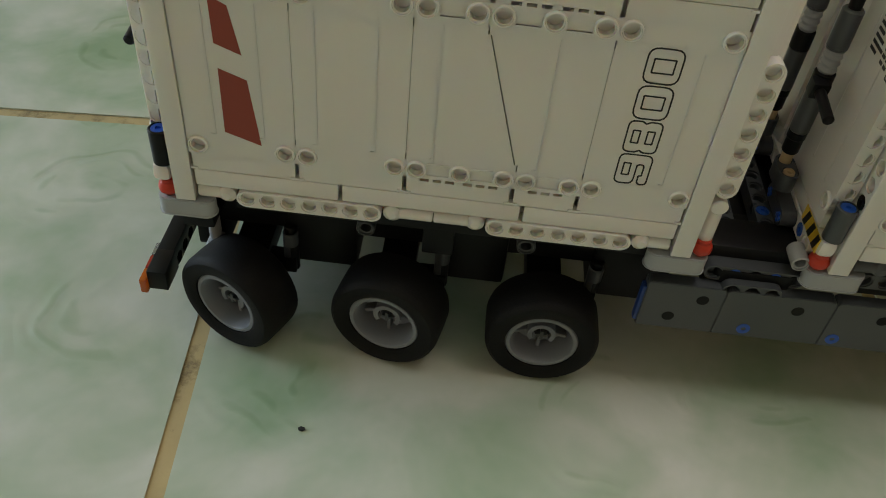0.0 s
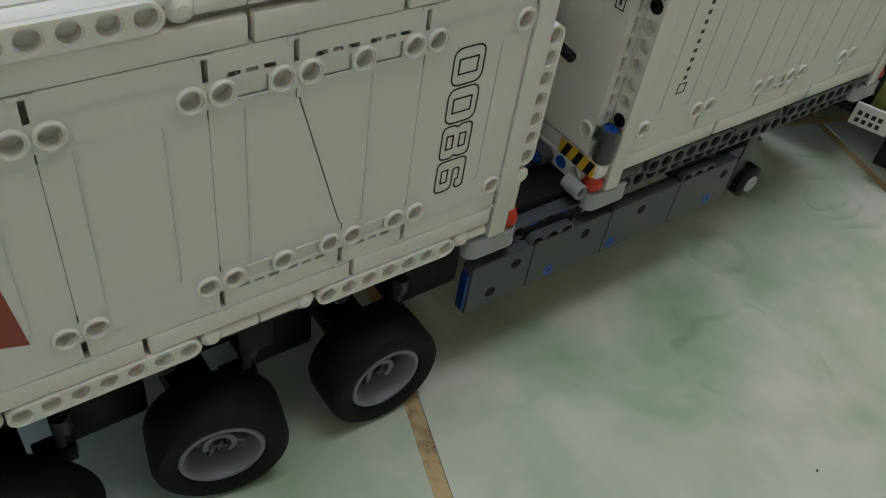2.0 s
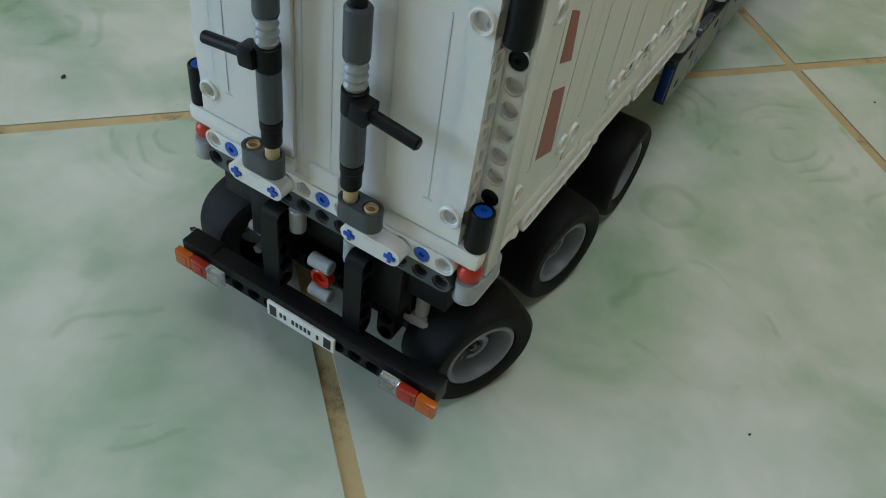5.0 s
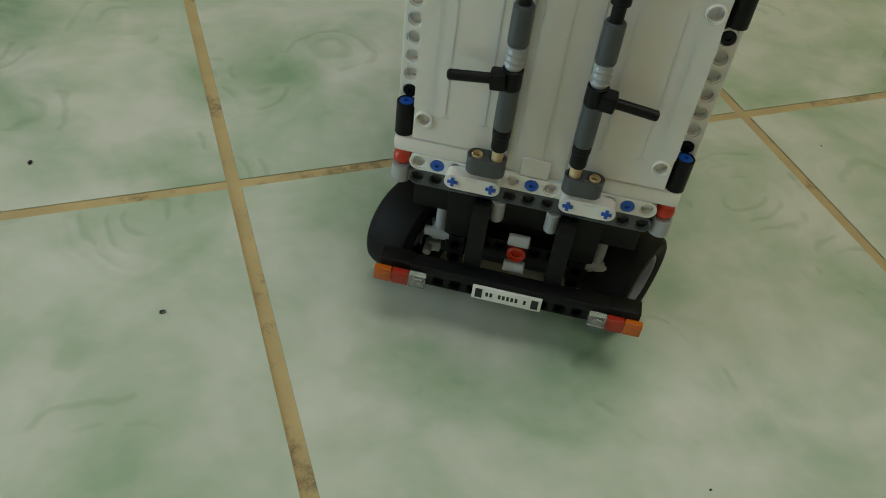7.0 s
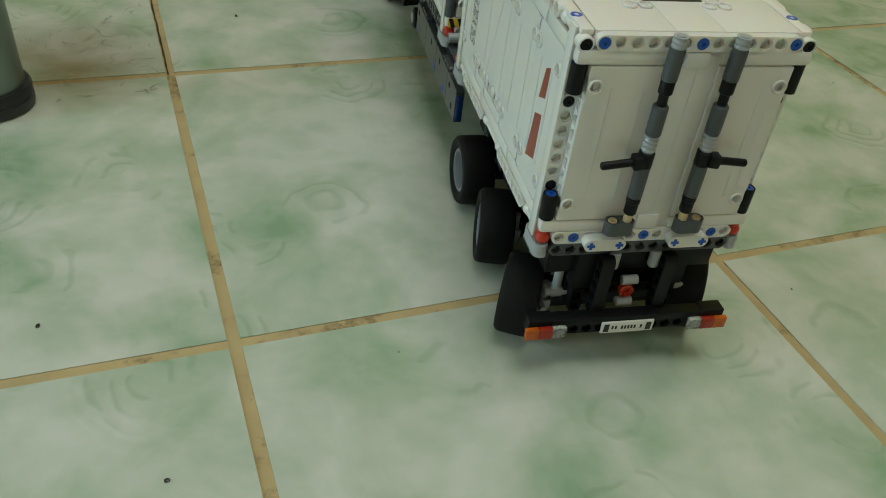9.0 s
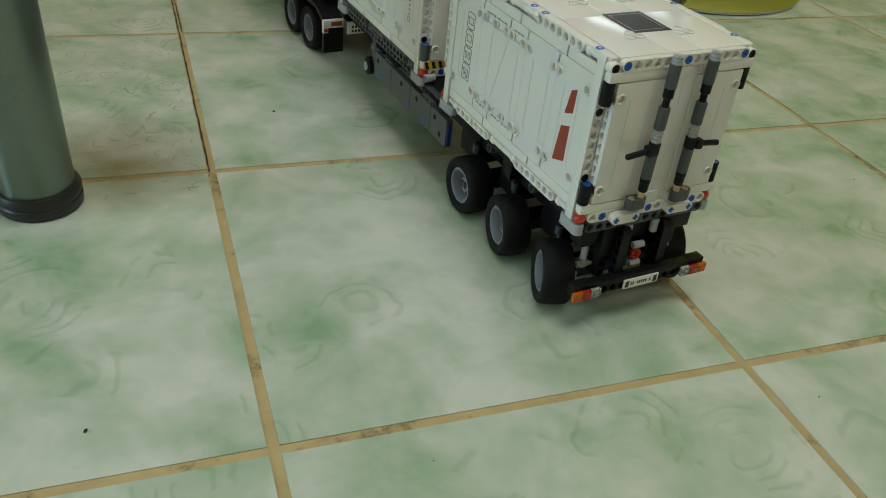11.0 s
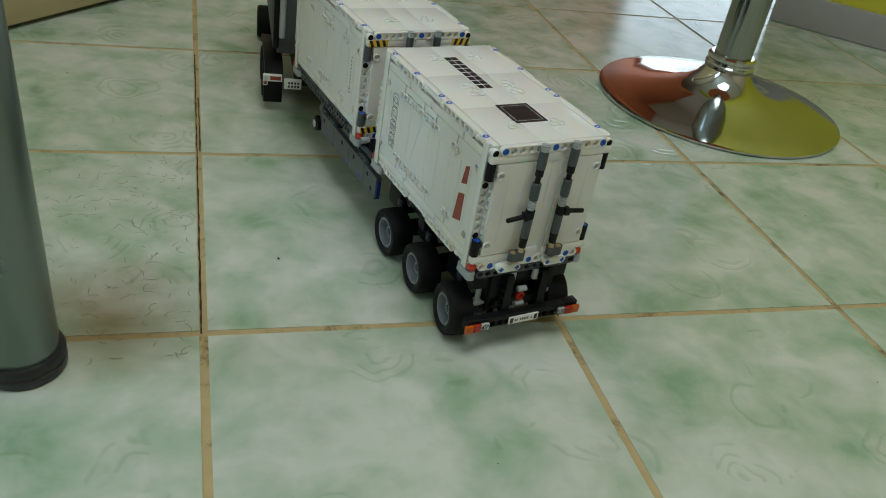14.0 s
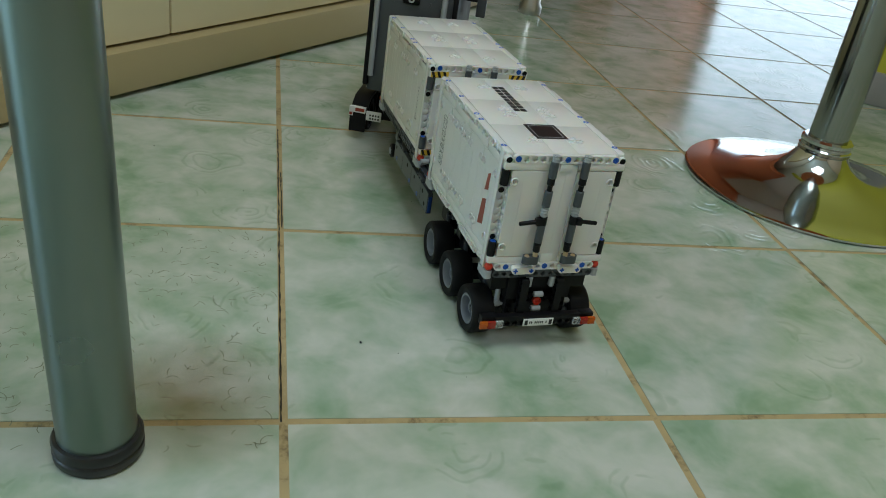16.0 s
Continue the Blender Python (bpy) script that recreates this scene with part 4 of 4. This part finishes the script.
        for y in (27.2, 38.5):
            bm = bmesh.new()
            beam(bm, (s * 6.6, y, 8.95), "y", 4, "z", half=0.42)
            part("skirt_beam", bm, BLACK, t)
            bm = bmesh.new()
            beam(bm, (s * 7.0, y + 0.4, 8.45), "y", 3, "x", half=0.47)
            part("skirt_block", bm, DARK, t)
        bm = bmesh.new()
        box(bm, min(s * 6.85, s * 7.4), max(s * 6.85, s * 7.4), 23.3, 23.6, 5.5, 8.0, 0.14)
        part("skirt_end", bm, DEEP_BLUE, t, "blue end face of the side skirt")
        # landing leg with small wheel
        bm = bmesh.new()
        box(bm, s * 6.3 - 0.5, s * 6.3 + 0.5, 45.2, 46.2, 5.0, 9.2, 0.15)
        box(bm, s * 6.3 - 0.4, s * 6.3 + 0.4, 43.4, 47.0, 7.4, 8.3, 0.15)
        part("landing_leg", bm, DARK, t)
        bm = bmesh.new()
        lathe(bm, ((0.35, 0.55), (0.9, 0.5), (1.15, 0.35), (1.15, -0.35), (0.9, -0.5), (0.35, -0.55)), "x", (s * 6.9, 46.6, 5.3), 20)
        part("landing_wheel", bm, BLACK, t)
        bm = bmesh.new()
        lathe(bm, ((0.2, 0.6), (0.55, 0.62), (0.6, 0.5), (0.3, 0.3)), "x", (s * 6.9, 46.6, 5.3), 16, s)
        part("landing_hub", bm, GREY, t)
    # cross members and underbody
    for y in (-0.4, 12.0, 26.5, 29.5, 44, 58):
        bm = bmesh.new()
        box(bm, -6.2, 6.2, y, y + 1.6, 7.4, 9.2, 0.1)
        part("cross_member", bm, BLACK, t)
    for y0, y1 in ((4.6, 8.4), (13.0, 16.6), (21.2, 25.5)):
        bm = bmesh.new()
        box(bm, -4.4, 4.4, y0, y1, 3.9, 8.2, 0.3)
        part("underbody", bm, BLACK, t)
    bm = bmesh.new()
    box(bm, -4.6, 4.6, 26.2, 31.0, 8.2, 9.0, 0.1)
    part("gap_deck", bm, BLACK, t)
    for s in (-1, 1):
        bm = bmesh.new()
        beam(bm, (s * 6.5, 26.6, 9.1), "y", 5, "x", half=0.46)
        part("gap_beam", bm, DARK, t)
        pins_part(t, [(s * 6.97, 27.6, 9.1), (s * 6.97, 29.6, 9.1)], "x", s)
        bm = bmesh.new()
        box(bm, s * 5.0 - 0.6, s * 5.0 + 0.6, 26.6, 30.0, 9.0, 9.9, 0.12)
        part("gap_block", bm, BLACK, t)
        bm = bmesh.new()
        tube(bm, (s * 5.9, 30.4, 10.4), 0.45, 0.28, 1.2, "x", 0.8, s)
        part("grey_bush", bm, GREY, t)
    for y, z in ((27.4, 9.55), (29.4, 9.75)):
        bm = bmesh.new()
        beam(bm, (-4, y, z), "x", 9, "z", half=0.44)
        part("gap_cross_beam", bm, DARK, t)
    pins_part(t, [(x, 29.4, 10.2) for x in (-3, 3)] + [(x, 27.4, 10.0) for x in (-2, 2)], "z")
    bm = bmesh.new()
    beam(bm, (-6, -0.5, 9.87), "x", 13, "y")
    part("rear_beam", bm, DARK, t)
    # rear hangers
    for x in (-2.3, 2.3):
        bm = bmesh.new()
        beam(bm, (x, -1.35, 4.9), "z", 5, "x", half=0.47)
        part("bumper_hanger", bm, BLACK, t)
        bm = bmesh.new()
        beam(bm, (x * 0.8, -0.35, 7.9), "y", 3, "x", half=0.42)
        part("hanger_arm", bm, BLACK, t)
        bm = bmesh.new()
        beam(bm, (x * 1.5, -0.2, 4.2), "z", 5, "y", half=0.46)
        part("rear_arm", bm, BLACK, t)
    bm = bmesh.new()
    box(bm, -4.2, 4.2, 0.2, 1.0, 4.0, 8.9, 0.15)
    part("rear_block", bm, BLACK, t)
    bm = bmesh.new()
    beam(bm, (-3, -0.2, 5.9), "x", 7, "y", half=0.44)
    part("rear_cross_arm", bm, BLACK, t)
    bm = bmesh.new()
    tube(bm, (0, -0.7, 5.9), 0.55, 0.3, 0.45, "y", 0.3, -1)
    part("red_bush", bm, RED, t)
    for z in (4.9, 6.9):
        bm = bmesh.new()
        cyl(bm, (-0.6, -1.0, z), 0.36, 1.2, "x", 12)
        part("grey_pin", bm, GREY, t)
    for s in (-1, 1):
        bm = bmesh.new()
        cyl(bm, (s * 1.5, -0.8, 8.0), 0.4, 1.3, "z", 12)
        part("grey_pin", bm, GREY, t)
        bm = bmesh.new()
        cyl(bm, (s * 4.6, 0.6, 4.6), 0.34, 3.2, "z", 12)
        cyl(bm, (s * 4.6 - 0.9, 0.4, 4.9), 0.3, 1.8, "x", 12)
        box(bm, s * 4.6 - 0.45, s * 4.6 + 0.45, 0.2, 1.0, 4.5, 5.3, 0.15)
        part("grey_strut", bm, GREY, t)
    bumper = empty("bumper", t)
    bm = bmesh.new()
    box(bm, -6.6, 6.6, -2.45, -1.5, 4.15, 4.75, 0.05)
    beam(bm, (-5, -1.95, 3.75), "x", 11, "y", half=0.42)
    for s in (-1, 1):
        box(bm, min(s * 5.6, s * 7.4), max(s * 5.6, s * 7.4), -2.45, -1.4, 3.5, 4.8, 0.06)
    part("bumper_bar", bm, BLACK, bumper)
    bm = bmesh.new()
    box(bm, -1.98, 1.98, -2.62, -2.46, 3.35, 4.35, 0.05)
    plate = part("rear_plate", bm, PAPER, bumper, "white plate with black end blocks and print bars")
    bm = bmesh.new()
    for x0, x1 in ((-1.8, -1.4), (1.4, 1.8)):
        box(bm, x0, x1, -2.64, -2.6, 3.5, 4.2, 0)
    for k in range(10):
        x = -1.2 + 0.24 * k
        if k not in (2, 8):
            box(bm, x, x + 0.15, -2.635, -2.6, 3.7, 4.02, 0)
    part("plate_print", bm, INK, plate)
    for s in (-1, 1):
        for k, (mat, name, lab) in enumerate(((CLEAR, "clear_lamp", "clear transparent lamp"), (RED_CLEAR, "red_lamp", "red transparent lamp"), (ORANGE_CLEAR, "orange_lamp", "orange transparent lamp"))):
            bm = bmesh.new()
            x = 4.65 + k
            box(bm, min(s * x, s * (x + 0.98)), max(s * x, s * (x + 0.98)), -2.85, -2.46, 3.35, 4.3, 0.08)
            box(bm, min(s * (x + 0.2), s * (x + 0.78)), max(s * (x + 0.2), s * (x + 0.78)), -2.9, -2.8, 3.55, 4.1, 0.04)
            part(name, bm, mat, bumper, lab)
    return t, wheels


def tractor():
    """Local origin at the king pin."""
    t = tagged(empty("truck_tractor"), "black and dark grey toy brick truck tractor", "toy truck")
    wheels = []
    K = 68.0
    for y in (67.0 - K, 74.0 - K, 96.0 - K):
        for s in (-1, 1):
            wheels.append(wheel(t, s * 8.3, y, s))
    bm = bmesh.new()
    box(bm, -3.5, 3.5, -7.0, 34.0, 4.5, 8.2, 0.2)
    part("chassis", bm, BLACK, t)
    for s in (-1, 1):
        bm = bmesh.new()
        box(bm, min(s * 5.6, s * 8.6), max(s * 5.6, s * 8.6), -7.4, -6.8, 1.6, 6.2, 0.1)
        part("mud_flap", bm, BLACK, t, "black mud flap with red and white top plate")
        bm = bmesh.new()
        box(bm, min(s * 5.7, s * 8.7), max(s * 5.7, s * 8.7), -7.6, -6.9, 5.3, 6.4, 0.08)
        box(bm, min(s * 8.0, s * 8.72), max(s * 8.0, s * 8.72), -7.6, -6.9, 4.6, 6.3, 0.08)
        top = part("flap_plate", bm, PAPER, t)
        bm = bmesh.new()
        box(bm, min(s * 5.9, s * 7.6), max(s * 5.9, s * 7.6), -7.64, -7.5, 5.55, 6.2, 0.02)
        box(bm, min(s * 8.1, s * 8.65), max(s * 8.1, s * 8.65), -7.64, -7.5, 4.75, 5.3, 0.02)
        part("flap_marking", bm, STICKER_RED, top)
        bm = bmesh.new()
        box(bm, min(s * 2.6, s * 5.4), max(s * 2.6, s * 5.4), -8.3, -8.0, 4.4, 6.2, 0.1)
        plate = part("tractor_plate", bm, PAPER, t, "white plate with print bars")
        bm = bmesh.new()
        for z in (4.7, 5.3):
            for k in range(4):
                box(bm, s * (3.1 + 0.5 * k) - 0.15, s * (3.1 + 0.5 * k) + 0.15, -8.33, -8.29, z, z + 0.35, 0)
        part("plate_print", bm, INK, plate)
        bm = bmesh.new()
        prism(bm, [(-6.5, 5.8), (-4.0, 7.0), (8.0, 7.0), (10.0, 5.5), (10.0, 6.4), (8.2, 7.6), (-4.2, 7.6), (-6.6, 6.4)], s * 5.5, s * 8.5)
        part("mudguard", bm, BLACK, t)
        bm = bmesh.new()
        box(bm, s * 7.3 + 0.5 - 0.5, s * 7.3 + 0.5 + 0.5, -5.2, 22.0, 10.0, 31.0, 0.3)
        part("cab_side", bm, BLACK, t)
        bm = bmesh.new()
        cyl(bm, (s * 5.9, -5.4, 12.0), 0.5, 17.0, "z", 16)
        part("exhaust_pipe", bm, GREY, t, "light grey vertical pipe")
        bm = bmesh.new()
        tube(bm, (s * 5.9, -5.3, 28.4), 0.55, 0.3, 0.7, "y", 0.5, -1)
        part("pipe_socket", bm, GREY, t)
        # mirror on a thin arm
        bm = bmesh.new()
        cyl(bm, (min(s * 8.4, s * 11.2), 8.0, 25.5), 0.3, 2.8, "x", 10)
        part("mirror_arm", bm, BLACK, t)
        bm = bmesh.new()
        box(bm, s * 11.4 - 0.9, s * 11.4 + 0.9, 7.6, 8.5, 22.6, 26.2, 0.2)
        part("mirror", bm, DARK, t)
    bm = bmesh.new()
    box(bm, -6.6, 7.6, -4.6, 22.0, 9.0, 31.5, 0.3)
    part("cab", bm, DARK, t)
    bm = bmesh.new()
    box(bm, -7.2, 8.2, -5.0, 22.0, 30.6, 32.0, 0.4)
    part("cab_roof", bm, BLACK, t)
    bm = bmesh.new()
    beam(bm, (-6, -4.9, 31.0), "x", 13, "y", half=0.45)
    part("roof_beam", bm, BLACK, t)
    bm = bmesh.new()
    box(bm, -6.4, 6.4, -4.85, -4.5, 11.0, 30.2, 0.1)
    for x, z in ((-2.2, 29.0), (2.2, 29.0), (-4.2, 27.4), (4.0, 27.4), (-3.2, 26.0), (3.4, 26.0)):
        box(bm, x - 0.15, x + 0.15, -4.95, -4.8, z - 0.4, z + 0.4, 0.02)
    part("rear_panel", bm, DARK, t)
    bm = bmesh.new()
    box(bm, -1.5, 1.5, -5.1, -4.7, 25.7, 27.3, 0.3)
    part("panel_boss", bm, BLACK, t)
    bm = bmesh.new()
    tube(bm, (0.0, -4.9, 26.5), 0.55, 0.25, 0.4, "y", 0.3, -1)
    part("panel_bush", bm, GREY, t)
    bm = bmesh.new()
    cyl(bm, (9.0, 6.0, 26.0), 0.06, 14.0, "z", 8, 0.01)
    part("antenna", bm, GREY, t)
    return t, wheels


def build_litter():
    bm = bmesh.new()
    spots = [(-0.0455, -0.4169), (-0.1027, -0.2927), (0.0736, 0.1109), (-0.2805, -0.5398)] + [(random.uniform(-0.5, 0.9), random.uniform(-0.7, 0.6)) for _ in range(26)]
    for k, (x, y) in enumerate(spots):
        r = 0.0012 if k < 4 else random.uniform(0.0003, 0.0007)
        m = Matrix.LocRotScale((x, y, r * 0.5), Euler((0, 0, k)), (1.5, 1, 0.8))
        bmesh.ops.create_icosphere(bm, subdivisions=1, radius=r, matrix=m)
    tagged(new("crumbs", mesh_of("crumbs", bm, INK)), "tiny dark crumbs scattered on the tiles", "crumbs", kind="stuff")
    bm = bmesh.new()
    for k in range(380):
        x, y, a = random.uniform(-0.32, -0.01), random.uniform(-0.03, 0.33), random.uniform(0, 6.3)
        bend, n, step, w = random.choice((-1, 1)) * random.uniform(0.2, 0.5), random.randint(3, 6), random.uniform(0.0018, 0.0032), 0.00034
        last = None
        for _ in range(n):
            d = Vector((-math.sin(a), math.cos(a), 0)) * w
            p = Vector((x, y, 0.00025))
            pair = (bm.verts.new(p + d), bm.verts.new(p - d))
            if last:
                bm.faces.new((last[0], last[1], pair[1], pair[0]))
            last = pair
            x, y, a = x + math.cos(a) * step, y + math.sin(a) * step, a + bend
    # stain patch that also carries the table leg's shadow in its colour
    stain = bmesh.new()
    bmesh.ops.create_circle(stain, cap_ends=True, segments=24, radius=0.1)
    ob = tagged(new("floor_stain", mesh_of("floor_stain", stain, STAIN_SHADE)), "faint brown stain on the tiles beside the table leg", "stain", kind="stuff")
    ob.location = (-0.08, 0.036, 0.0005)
    tagged(new("floor_scratches", mesh_of("floor_scratches", bm, SCRATCH)), "fine dark curved scratches worn into one tile", "scratches", kind="stuff")


build_room()
build_litter()
build_cabinet()
build_table_leg()
build_stool()
rear_container = container("container", "white toy brick container marked 9800 with red stickers", True, BLACK)
front_container = container("container", "white toy brick container with hazard stickers on its doors", False, DARK)
semi, semi_wheels = trailer()
truck, truck_wheels = tractor()
build_floor()

C2 = 31.6 * L
KING = 68.0 * L
TRACTOR_TURN = ((0.0, 22.0), (3.0, 20.0), (6.0, 20.0), (9.0, 16.0), (11.0, 4.0), (12.0, -4.0), (13.0, -9.0), (14.0, -15.0), (14.5, -18.0), (15.0, -21.0), (15.5, -23.0), (16.0, -24.0))


# degrees by which the trailer's axles are steered against its turn, and how that fades out
AXLE_STEER = {2.25: -25.0, 10.6: -12.0}
STEER = ((0.0, 1.0), (9.0, 1.0), (11.5, 0.85), (12.5, 0.65), (13.5, 0.4), (14.5, 0.2), (15.5, 0.0), (16.0, -0.1))


def motions():
    base = [(r[0], pose(r[1], r[2], 0, 0, 0, r[3])) for r in TRAILER_ROWS]
    walk(semi, base)
    walk(rear_container, base)
    walk(front_container, [(t, m @ Matrix.Translation((0, C2, 0))) for t, m in base])
    ts, turn = [r[0] for r in TRACTOR_TURN], [r[1] for r in TRACTOR_TURN]
    walk(truck, [(t, m @ pose(0, KING, 0, 0, 0, float(np.interp(t, ts, turn)))) for t, m in base])
    # the wheels roll with the way that the trailer has gone
    rt = [r[0] for r in TRAILER_ROWS]
    way = [0.0]
    for p, q in zip(TRAILER_ROWS, TRAILER_ROWS[1:]):
        way.append(way[-1] + math.hypot(q[1] - p[1], q[2] - p[2]))
    st, sg = [r[0] for r in STEER], [r[1] for r in STEER]
    steps = [0.25 * k for k in range(65)]
    for w in semi_wheels + truck_wheels:
        home = w.matrix_basis.copy()
        steer = AXLE_STEER.get(round(home.translation.y / L, 2), 0.0) if w in semi_wheels else 0.0
        rows = []
        for t in steps:
            roll = -math.degrees(float(np.interp(t, rt, way)) / (3.1 * L))
            rows.append((t, home @ pose(0, 0, 0, 0, 0, steer * float(np.interp(t, st, sg))) @ pose(0, 0, 0, roll)))
        walk(w, rows)


motions()
